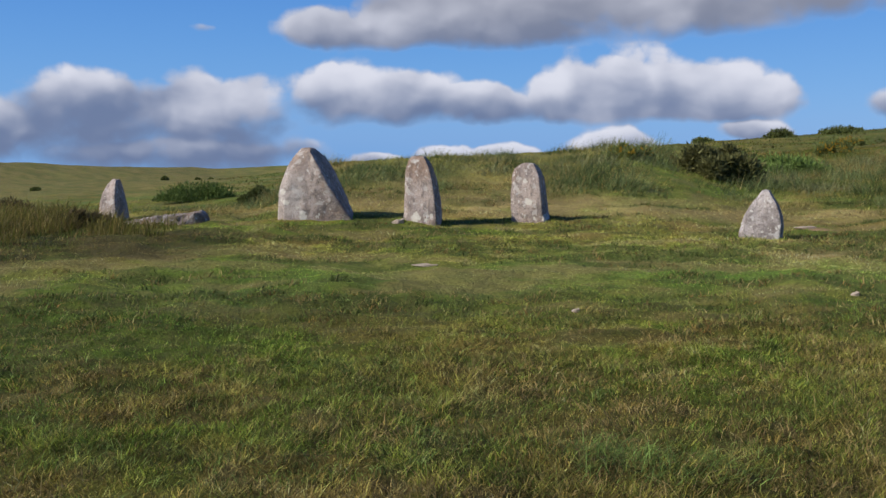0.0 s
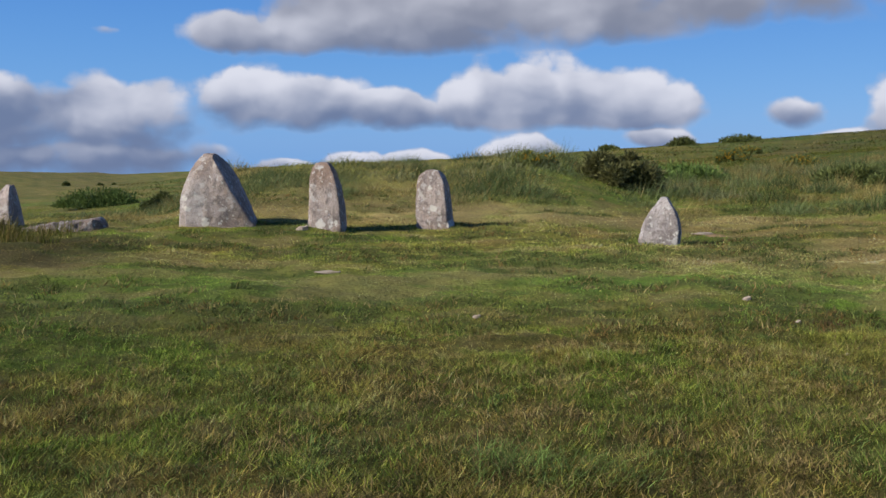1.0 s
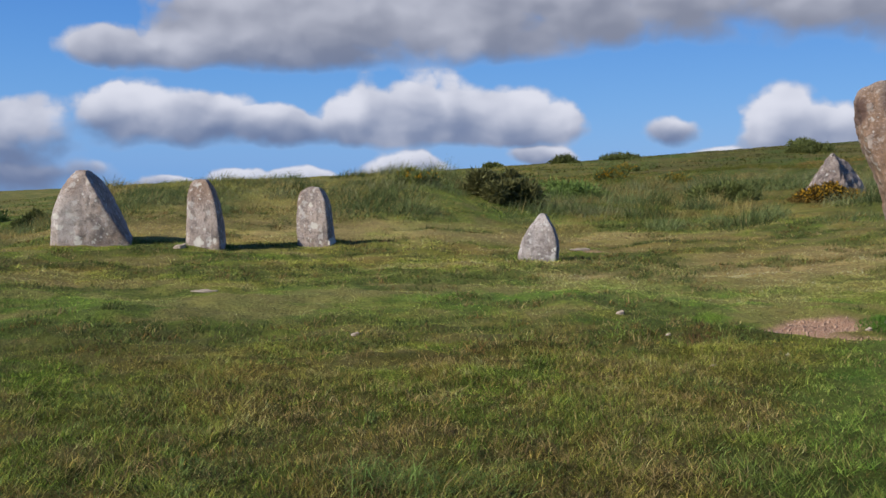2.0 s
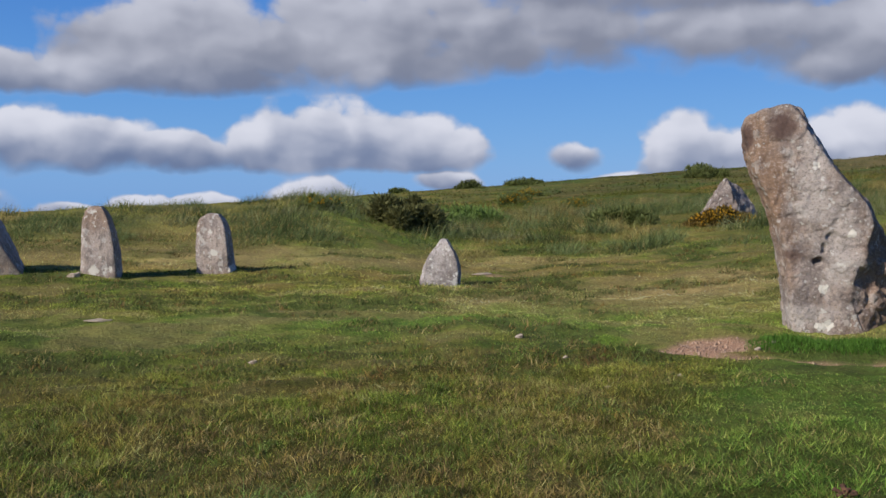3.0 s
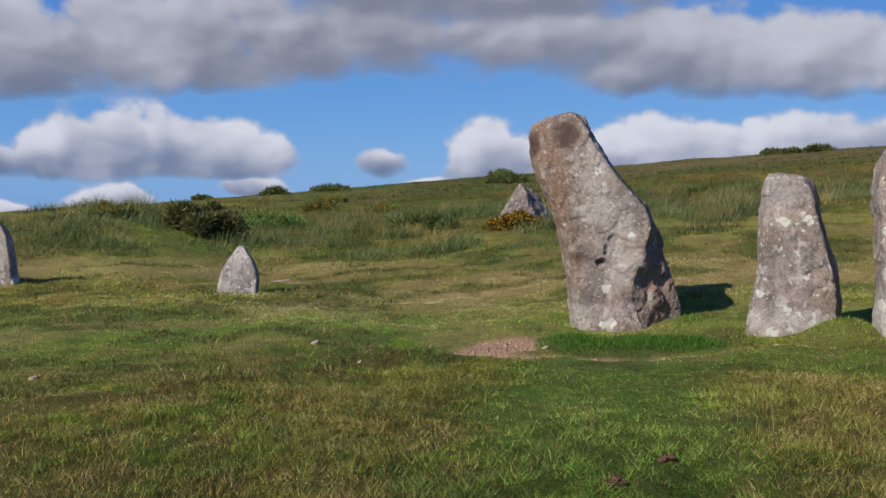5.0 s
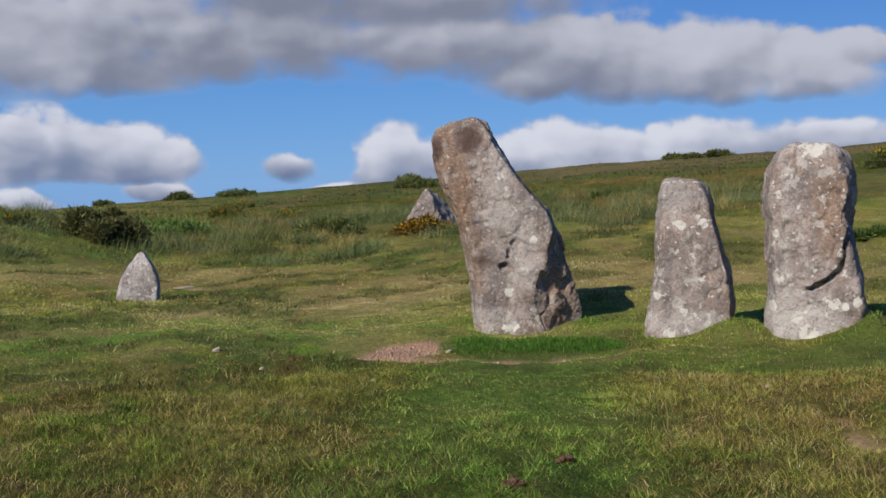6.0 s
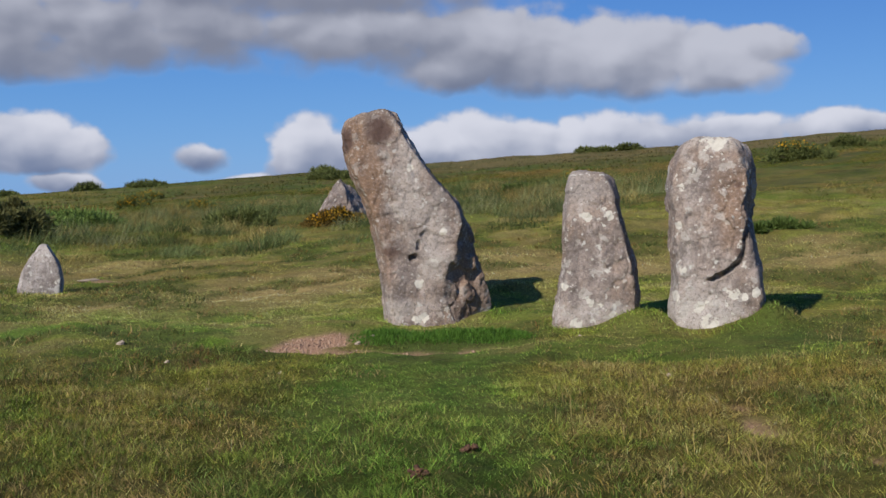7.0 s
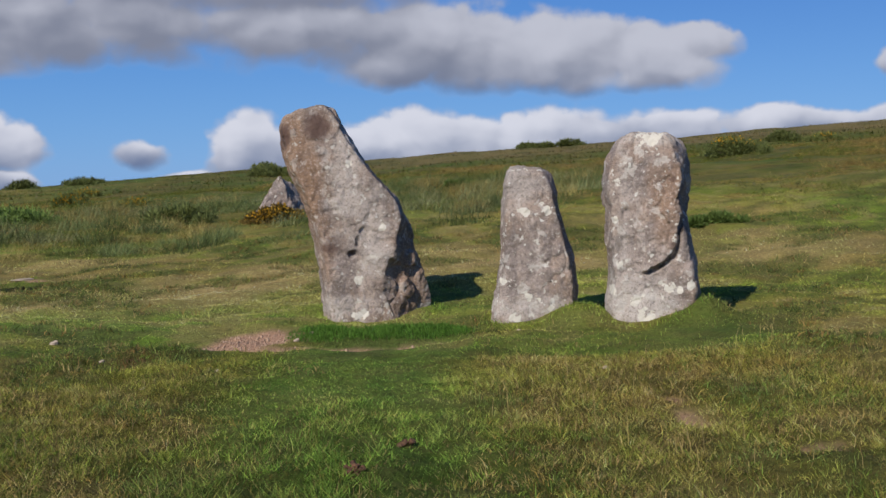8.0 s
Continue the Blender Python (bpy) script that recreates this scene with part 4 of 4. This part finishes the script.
    # rough clumps on the middle sward, thickest on the dark streaks and heathy patch
    x, y, rng = scatter(9000, 8.0, 20.0, 23, -24, 62)
    hum = fbm(x * 1.0 + 7, y * 1.9, seed=43, octaves=4) + 0.2 * smooth(1.6 - seg(x, y, 1.9, 11.5, 3.3, 12.0) / 0.45)
    keep = (hum + 0.16 * (rng.random(len(x)) - 0.5) > 0.54) & (bare(x, y) < 0.1) & (lush_mound(x, y) < 0.1)
    keep &= np.minimum(seg(x, y, 5.3, 7.0, 6.5, 6.3), seg(x, y, 6.5, 6.3, 7.7, 5.2)) > 0.7
    x, y = x[keep], y[keep]
    m, per = len(x), 22
    n = m * per
    cx, cy = np.repeat(x, per) + rng.normal(0, 0.06, n), np.repeat(y, per) + rng.normal(0, 0.06, n)
    sort = rng.random(m)[:, None]
    tone = np.where(sort < 0.45, np.array([0.085, 0.115, 0.030]), np.where(sort < 0.72, np.array([0.16, 0.19, 0.05]), np.where(sort < 0.86, 0.8 * BROWN, 0.7 * STRAW)))
    size = np.repeat(0.05 + 0.06 * rng.random(m), per)
    blades("rough_clumps", cx, cy, size * (0.5 + 0.7 * rng.random(n)), 0.006 + 0.005 * rng.random(n), 0.4 + 0.55 * rng.random(n), varied(np.repeat(tone, per, 0), rng, 0.4, 0.05), "rough dark clumps of heathy grass", 2)
    # a long arching tuft
    for tx, ty, m in ((0.78, 4.82, 520), (0.78 + 0.35, 4.82 - 0.15, 300)):
        x, y = tx + rng.normal(0, 0.14, m), ty + rng.normal(0, 0.12, m)
        blades("long_grass_tuft", x, y, 0.10 + 0.16 * rng.random(m), np.full(m, 0.0042), 0.62 + 0.36 * rng.random(m), varied(np.tile(np.array([0.16, 0.235, 0.06]), (m, 1)), rng, 0.35, 0.15), "long arching tuft of green grass", 2, wind=0.2)
    # long grass round the feet of the stones
    xs, ys = [], []
    for sx, sy, sr in STONES_AT:
        a = rng.random(1500) * 2 * np.pi
        q = sr * (1.0 + 0.28 * np.abs(rng.normal(0, 1, 1500)))
        xs.append(sx + q * np.cos(a)), ys.append(sy + q * np.sin(a))
    x, y = np.concatenate(xs), np.concatenate(ys)
    n = len(x)
    blades("stone_foot_grass", x, y, 0.02 + 0.06 * rng.random(n), 0.005 + 0.003 * rng.random(n), 0.3 + 0.6 * rng.random(n), varied(0.45 * LUSH + 0.5 * sward(x, y), rng, 0.35, 0.08), "lush longer grass at the feet of the stones", 2)
    # the lush tongue of grass before the leaning stone
    x, y = rng.uniform(5.1, 7.1, 26000), rng.uniform(6.8, 8.8, 26000)
    keep = lush_mound(x, y) > 0.25 + 0.5 * rng.random(len(x))
    x, y = x[keep], y[keep]
    n = len(x)
    blades("lush_grass", x, y, 0.03 + 0.05 * rng.random(n), 0.005 + 0.004 * rng.random(n), 0.15 + 0.6 * rng.random(n), varied(np.tile(0.78 * LUSH, (n, 1)), rng, 0.25, 0.0), "bright lush grass edging the bare earth", 2)
    # crumbs of earth and grit on the bare patches
    x, y = rng.uniform(4.3, 6.4, 2600), rng.uniform(6.8, 9.0, 2600)
    keep = bare(x, y) > 0.5
    x, y = x[keep], y[keep]
    n = len(x)
    z = land(x, y)
    size = 0.006 + 0.018 * rng.random(n) ** 3
    corner = np.array([[1, 0, 0], [-0.5, 0.87, 0], [-0.5, -0.87, 0], [0.1, 0.1, 0.9]])
    v = (np.c_[x, y, z][:, None] + corner[None] * size[:, None, None]).reshape(-1, 3)
    k = np.arange(n)[:, None] * 4
    f = np.concatenate([k + 0, k + 1, k + 3, k + 1, k + 2, k + 3, k + 2, k + 0, k + 3], 1).ravel()
    tagged(new("grit", mesh_of("grit", v, f, np.full(3 * n, 3), GRIT)), "crumbs of reddish earth and grit", "grit", kind="stuff")
    # rank grass and rushes on the slope
    x, y, rng = scatter(15000, 17.5, 60.0, 12)
    r, az = np.hypot(x, y), np.degrees(np.arctan2(x, y))
    rough = fbm(x * 0.25, y * 0.25, seed=81) + 0.10 * smooth((12 - np.abs(az - 14)) / 8) + 0.06 * smooth((r - 22) / 6)
    keep = (rough + 0.15 * (rng.random(len(x)) - 0.5) > 0.47) & ((r > 18.6 + 5.0 * fbm(x * 0.4, y * 0.4, seed=89, octaves=3)) | (az < -9))
    x, y = x[keep], y[keep]
    per = 42
    n = len(x) * per
    cx, cy = np.repeat(x, per) + rng.normal(0, 0.13, n), np.repeat(y, per) + rng.normal(0, 0.13, n)
    size = np.repeat(0.12 + 0.42 * rng.random(len(x)) * smooth((fbm(x * 0.35, y * 0.35, seed=83) - 0.3) / 0.3) * (0.35 + 0.65 * smooth((np.hypot(x, y) - 20) / 4)), per)
    kind = np.repeat(smooth((fbm(x * 0.4, y * 0.4, seed=85) - 0.47) / 0.12), per)[:, None]
    az = np.degrees(np.arctan2(cx, cy))
    kind = np.clip(kind + (0.45 * smooth((9 - np.abs(az - 1)) / 4) - 0.08 * smooth((7 - np.abs(az - 15)) / 3))[:, None], 0, 1)
    col = (0.5 * LUSH + 0.5 * OLIVE) * 0.75 * (1 - kind) + (0.4 * STRAW + 0.3 * OLIVE + 0.3 * BROWN) * 0.9 * kind
    # Blade colour brighter below 9 degrees of azimuth, darker beyond
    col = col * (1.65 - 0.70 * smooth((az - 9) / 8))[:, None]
    size = size * (0.6 + 0.65 * smooth((az - 7) / 4))
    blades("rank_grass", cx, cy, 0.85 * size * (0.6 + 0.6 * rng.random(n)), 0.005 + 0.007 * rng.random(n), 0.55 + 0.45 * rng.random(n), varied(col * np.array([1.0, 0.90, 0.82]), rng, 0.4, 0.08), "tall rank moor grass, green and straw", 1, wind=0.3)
    # tall tussocks by the small far stone
    rng = np.random.default_rng(14)
    cx, cy = rng.normal(0, 1, 420), rng.normal(0, 1, 420)
    x, y = -6.7 + 1.1 * cx, 15.0 + 1.0 * cy
    keep = np.hypot(x + 4.98, y - 16.3) > 0.55
    x, y = x[keep], y[keep]
    per = 40
    n = len(x) * per
    px, py = np.repeat(x, per) + rng.normal(0, 0.09, n), np.repeat(y, per) + rng.normal(0, 0.09, n)
    size = np.repeat(0.18 + 0.24 * rng.random(len(x)), per)
    kind = np.repeat(0.7 * rng.random(len(x)), per)[:, None]
    col = (0.7 * GREEN + 0.3 * OLIVE) * 0.6 * (1 - kind) + (0.35 * STRAW + 0.65 * BROWN) * 0.8 * kind
    blades("tussock_grass", px, py, size * (0.6 + 0.6 * rng.random(n)), 0.005 + 0.006 * rng.random(n), 0.15 + 0.6 * rng.random(n), varied(col, rng, 0.3, 0.15), "tall tussocks of brown and green grass", 2, wind=0.3)
    # dry flowering stalks on the hump
    x, y = rng.uniform(4.7, 8.2, 170), rng.uniform(2.6, 5.2, 170)
    blades("dry_stalks", x, y, 0.08 + 0.24 * rng.random(170) ** 3, np.full(170, 0.0032), 0.4 * rng.random(170), varied(np.tile(STRAW, (170, 1)), rng, 0.2, 0.0), "thin dry grass stalks on the hump", 2)
    # tall grass all along the bank
    x, y, rng = scatter(6000, 17.0, 33.0, 15, -20, 33)
    r, az = np.hypot(x, y), np.degrees(np.arctan2(x, y))
    keep = (r > 20 - 2.4 * smooth((10 - az) / 3) + 1.5 * np.sin(az * 0.5) + 2.0 * (fbm(x * 0.5, y * 0.5, seed=95) - 0.5) + 2.5 * smooth((az - 22) / 6)) & (rng.random(len(x)) < 0.85)
    keep &= np.hypot(x - 12.4, y - 20.4) > 1.2
    edge = smooth((r - 19.5 + 2.5 * smooth((10 - az) / 3) - 5.0 * fbm(x * 0.35, y * 0.35, seed=96, octaves=3)) / 3.0)
    x, y, az, edge = x[keep], y[keep], az[keep], edge[keep]
    per = 36
    n = len(x) * per
    px, py = np.repeat(x, per) + rng.normal(0, 0.12, n), np.repeat(y, per) + rng.normal(0, 0.12, n)
    size = np.repeat(0.09 + 0.34 * smooth((fbm(x * 0.8, y * 0.8, seed=97) - 0.4) / 0.3) * (0.5 + 0.6 * rng.random(len(x))) * (0.15 + 0.85 * edge), per)
    kind = smooth((fbm(x * 0.5, y * 0.5, seed=99) - 0.42) / 0.16)
    kind = np.repeat(np.clip(kind + 0.35 * smooth((8 - np.abs(az - 1)) / 4) - 0.08 * smooth((az - 9) / 5), 0, 1), per)[:, None]
    col = (0.5 * LUSH + 0.5 * GREYG) * 0.85 * (1 - kind) + (0.5 * STRAW + 0.3 * OLIVE + 0.2 * BROWN) * 0.95 * kind
    # Brightness falls with azimuth here too, from 9 to 17 degrees
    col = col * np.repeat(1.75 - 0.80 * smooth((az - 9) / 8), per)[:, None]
    size = size * np.repeat(0.62 + 0.38 * smooth((az - 7) / 4), per)
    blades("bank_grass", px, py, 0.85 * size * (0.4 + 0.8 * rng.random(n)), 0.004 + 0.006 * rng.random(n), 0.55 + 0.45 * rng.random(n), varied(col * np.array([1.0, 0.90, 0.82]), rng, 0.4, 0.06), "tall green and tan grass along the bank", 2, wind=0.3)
    # domed clumps of tall grass on the bank
    x, y, rng = scatter(620, 19.0, 36.0, 19, -19, 48)
    keep = (np.hypot(x - 12.4, y - 20.4) > 1.6) & (np.hypot(x - 5.57, y - 22.12) > 1.1)
    x, y = x[keep], y[keep]
    m, per = len(x), 360
    n = m * per
    wide = 0.35 + 0.55 * rng.random(m)
    off = np.sqrt(rng.random(n)) * np.repeat(wide, per)
    turn = rng.random(n) * 2 * np.pi
    dome = np.repeat((0.18 + 0.40 * rng.random(m)) * (0.7 + 0.4 * smooth((np.degrees(np.arctan2(x, y)) - 6) / 4)), per) * (1 - 0.8 * (off / np.repeat(wide, per)) ** 2)
    sort = rng.random(m)[:, None]
    tone = np.where(sort < 0.30, np.array([0.085, 0.115, 0.038]), np.where(sort < 0.62, np.array([0.15, 0.185, 0.07]), np.where(sort < 0.8, np.array([0.21, 0.22, 0.10]), 0.55 * STRAW + 0.3 * OLIVE))) * (0.8 + 0.5 * rng.random((m, 1)))
    blades("bank_clumps", np.repeat(x, per) + off * np.cos(turn), np.repeat(y, per) + off * np.sin(turn), dome * (0.7 + 0.5 * rng.random(n)), 0.008 + 0.009 * rng.random(n), 0.25 + 0.7 * rng.random(n), varied(np.repeat(tone, per, 0), rng, 0.3, 0.04), "domed clumps of tall grass on the bank", 1, wind=0.3)
    # hill grass further off
    x, y, rng = scatter(90000, 55, 190, 13, -12, 66)
    keep = fbm(x * 0.12, y * 0.12, seed=87) + 0.2 * rng.random(len(x)) > 0.5
    x, y = x[keep], y[keep]
    n = len(x)
    blades("hill_grass", x, y, 0.08 + 0.18 * rng.random(n), 0.05 + 0.08 * rng.random(n), 0.3 + 0.6 * rng.random(n), varied(sward(x, y) * 0.72, rng, 0.3, 0.04), "rough grass on the far hillside")


build_grass()


# ---- shrubs ----
def part(name, me, parent, label=""):
    ob = new(name, me)
    ob.parent = parent
    return tagged(ob, label)


def shrub(name, x, y, width, tall, leaf, count, seed, label, category="shrub", flowers=0, leaf_size=0.05, group=""):
    """A low bush: stems, an uneven crown of small shoots, and flowers if it has them."""
    rng = np.random.default_rng(seed)
    root = new(name)
    root.location = (x, y, one(x, y) - 0.04)
    root.rotation_euler = (0, 0, -math.atan2(x, y))
    lobes = int(min(26, max(9, width * 9)))
    lx = (np.arange(lobes) + 0.5) / lobes * width * 0.9 - 0.45 * width + rng.normal(0, 0.05 * width, lobes)
    ly = rng.normal(0, 0.16 * width, lobes)
    dome = np.sqrt(np.clip(1.05 - (2 * lx / width) ** 2, 0.08, 1)) * np.sqrt(np.clip(1 - (2 * ly / width) ** 2, 0.2, 1))
    lr = np.minimum(width * (0.07 + 0.09 * rng.random(lobes)), 0.45 * tall)
    lz = np.maximum(tall * dome * (0.55 + 0.45 * rng.random(lobes)) - 0.7 * lr, 0.02)
    pick = rng.integers(0, lobes, count)
    ways = rng.normal(0, 1, (count, 3))
    ways /= np.linalg.norm(ways, axis=1)[:, None]
    reach = (0.35 + 0.75 * rng.random(count))[:, None]
    rad = np.stack([lr * 1.3, lr * 1.3, lr], 1)[pick]
    c = np.stack([lx, ly, lz], 1)[pick] + ways * rad * reach
    c[:, 2] = np.abs(c[:, 2]) * np.where(rng.random(count) < 0.4, rng.random(count), 1.0)
    aim = ways + rng.normal(0, 0.5, (count, 3)) + np.array([0, 0, 0.5])
    aim /= np.linalg.norm(aim, axis=1)[:, None]
    across = np.cross(aim, rng.normal(0, 1, (count, 3)))
    across /= np.linalg.norm(across, axis=1)[:, None]
    length = leaf_size * (0.7 + 0.9 * rng.random(count))[:, None]
    v = np.stack([c - across * length * 0.3, c + across * length * 0.3, c + aim * length * 1.7], 1).reshape(-1, 3)
    tint = np.repeat(leaf * (0.6 + 0.8 * rng.random((count, 1))), 3, 0)
    part("foliage", mesh_of("foliage", v, np.arange(3 * count), np.full(count, 3), LEAF, {"tint": tint}), root)["kind"] = "stuff"
    bm = bmesh.new()
    for k in range(min(lobes, 7)):
        tip = Vector((lx[k] * 0.9, ly[k] * 0.9, lz[k]))
        m = Matrix.Translation(tip / 2) @ tip.to_track_quat("Z", "Y").to_matrix().to_4x4()
        bmesh.ops.create_cone(bm, segments=6, radius1=0.025, radius2=0.008, depth=tip.length + 0.1, matrix=m)
    me = bpy.data.meshes.new("stems")
    bm.to_mesh(me), bm.free()
    me.materials.append(WOOD)
    part("stems", me, root)
    if flowers:
        top = np.argsort(-(c[:, 2] + 0.3 * tall * rng.random(count)))[: flowers * 3]
        spot = c[rng.choice(top, flowers)] + rng.normal(0, 0.03, (flowers, 3))
        s = leaf_size * 0.62
        corner = np.array([[1, 0, -0.4], [-0.5, 0.87, -0.4], [-0.5, -0.87, -0.4], [0, 0, 1.0]]) * s
        v = (spot[:, None] + corner[None]).reshape(-1, 3)
        k = np.arange(flowers)[:, None] * 4
        f = np.concatenate([k + 0, k + 1, k + 3, k + 1, k + 2, k + 3, k + 2, k + 0, k + 3], 1).ravel()
        part("flowers", mesh_of("flowers", v, f, np.full(3 * flowers, 3), FLOWER), root, "yellow gorse flowers")["kind"] = "stuff"
    return tagged(root, label, category, group)


GORSE, BRACKEN, HEATH = np.array([0.12, 0.14, 0.045]), np.array([0.17, 0.25, 0.065]), np.array([0.14, 0.11, 0.055])


def polar(az, r):
    return r * math.sin(radians(az)), r * math.cos(radians(az))


for k, (x, y, w, h, leaf, n, fl, lab) in enumerate([
    (5.57, 22.12, 1.79, 0.79, (0.6 * GORSE + 0.4 * HEATH) * 1.15, 9000, 0, "dark rounded gorse bush on the bank"),
    (8.75, 28.07, 2.60, 0.74, BRACKEN * 0.95, 8000, 0, "bright green bracken clump on the bank"),
    (17.20, 47.09, 1.58, 0.63, GORSE * 1.3, 3000, 420, "gorse bush with yellow flowers"),
    (15.98, 37.12, 1.49, 0.38, GORSE * 1.5, 2500, 200, "low gorse with a few yellow flowers"),
    (10.71, 22.05, 1.41, 0.46, GORSE * 1.35, 5000, 0, "dark low gorse bush on the slope"),
    (3.77, 21.90, 0.94, 0.26, GORSE * 1.7, 3000, 200, "gorse bush with yellow flowers"),
    (-6.87, 39.82, 1.36, 0.72, GORSE * 0.8, 4000, 0, "dark low gorse bush in rough grass"),
    (-11.93, 51.98, 3.36, 0.95, BRACKEN * 0.6, 5000, 0, "green shrub in rough grass"),
    (-20.64, 50.92, 2.03, 0.81, HEATH * 0.7, 3000, 0, "dark heather clump in tall grass"),
    (-5.08, 15.08, 0.75, 0.27, HEATH * 0.9, 3500, 0, "dark heather clump beside a stone"),
    (11.95, 19.75, 1.15, 0.42, np.array([0.13, 0.09, 0.025]), 3600, 560, "flowering gorse at the foot of a boulder"),
    (46.10, 80.31, 3.41, 0.97, GORSE, 3000, 0, "dark gorse bush on the skyline slope"),
    (27.02, 29.03, 1.1, 0.36, GORSE * 1.5, 1800, 260, "low gorse with yellow flowers on the slope"),
    (38.25, 27.28, 2.70, 0.83, GORSE * 1.1, 3500, 70, "gorse bushes with yellow flowers on the hill"),
    (54.63, 35.97, 1.79, 0.62, GORSE, 2000, 0, "dark gorse bush on the hill"),
    (54.99, 33.52, 2.03, 0.41, GORSE * 1.3, 1800, 30, "low gorse bush on the hill"),
    (14.49, 10.44, 1.11, 0.17, BRACKEN * 0.7, 3500, 0, "low green plants on the slope"),
    (21.62, 25.29, 1.05, 0.24, BRACKEN * 0.7, 2000, 0, "green bracken clump on the slope"),
    (11.30, 23.27, 1.36, 0.41, GORSE * 1.1, 3000, 0, "low gorse bush on the slope"),
    (22.33, 59.61, 3.01, 0.54, GORSE * 1.5, 2500, 90, "low gorse with yellow flowers on the slope"),
]):
    kind = "bracken" if "bracken" in lab else "heather" if "heather" in lab else "shrub" if "plants" in lab or "shrub" in lab else "gorse_bush"
    shrub(kind, x, y, w, h, leaf, int(1.6 * n), 1000 + k, lab, flowers=int(2.4 * fl), leaf_size=0.032 + 0.0007 * math.hypot(x, y), group="shrubs on the slope")
rng = np.random.default_rng(5)
for k, (az, r, w, h) in enumerate([(13.60, 169, 3.0, 0.72), (17.53, 155, 2.3, 0.90), (20.32, 153, 4.8, 0.65), (20.55, 155, 4.9, 0.57), (45.63, 119, 2.8, 0.75), (44.29, 119, 2.3, 0.50), (43.39, 120, 2.3, 0.63),
                                   (17.35, 154, 3.6, 1.14), (20.30, 155, 5.3, 0.98), (29.41, 139, 3.2, 0.95), (-14.58, 273, 1.2, 0.87), (-12.91, 206, 0.8, 0.55), (-12.27, 269, 0.9, 0.57), (-20.87, 191, 1.4, 0.40)]):
    x, y = polar(az, r)
    shrub("far_bush", x, y, w, h, GORSE * (0.9 + 0.5 * rng.random()), 1500, 3000 + k, "distant dark gorse bush near the skyline", leaf_size=0.05 + 0.0008 * r, group="skyline bushes")


# ---- small things on the turf ----
def clod(x, y, size, seed):
    bm = bmesh.new()
    bmesh.ops.create_icosphere(bm, subdivisions=5, radius=size * 0.42)
    p = np.array([v.co[:] for v in bm.verts]) / size
    swell = 0.45 + 1.1 * cells(p[:, 0], p[:, 1], p[:, 2], 3.4, seed * 50) + 0.5 * (fbm(p[:, 0] * 9, p[:, 1] * 9, p[:, 2] * 9, seed, 3) - 0.5)
    for v, k in zip(bm.verts, swell):
        v.co *= k
        v.co.z = max(v.co.z * 0.75 + 0.12 * size, -0.02)
    me = bpy.data.meshes.new("dung_clod")
    bm.to_mesh(me), bm.free()
    me.materials.append(DUNG)
    ob = new("dung_clod", me)
    ob.location = (x, y, one(x, y))
    tagged(ob, "crumbled dark brown clod of dung on turf", "dung", "clods on the turf")


clod(3.42, 4.23, 0.105, 1)
clod(3.94, 4.48, 0.105, 2)
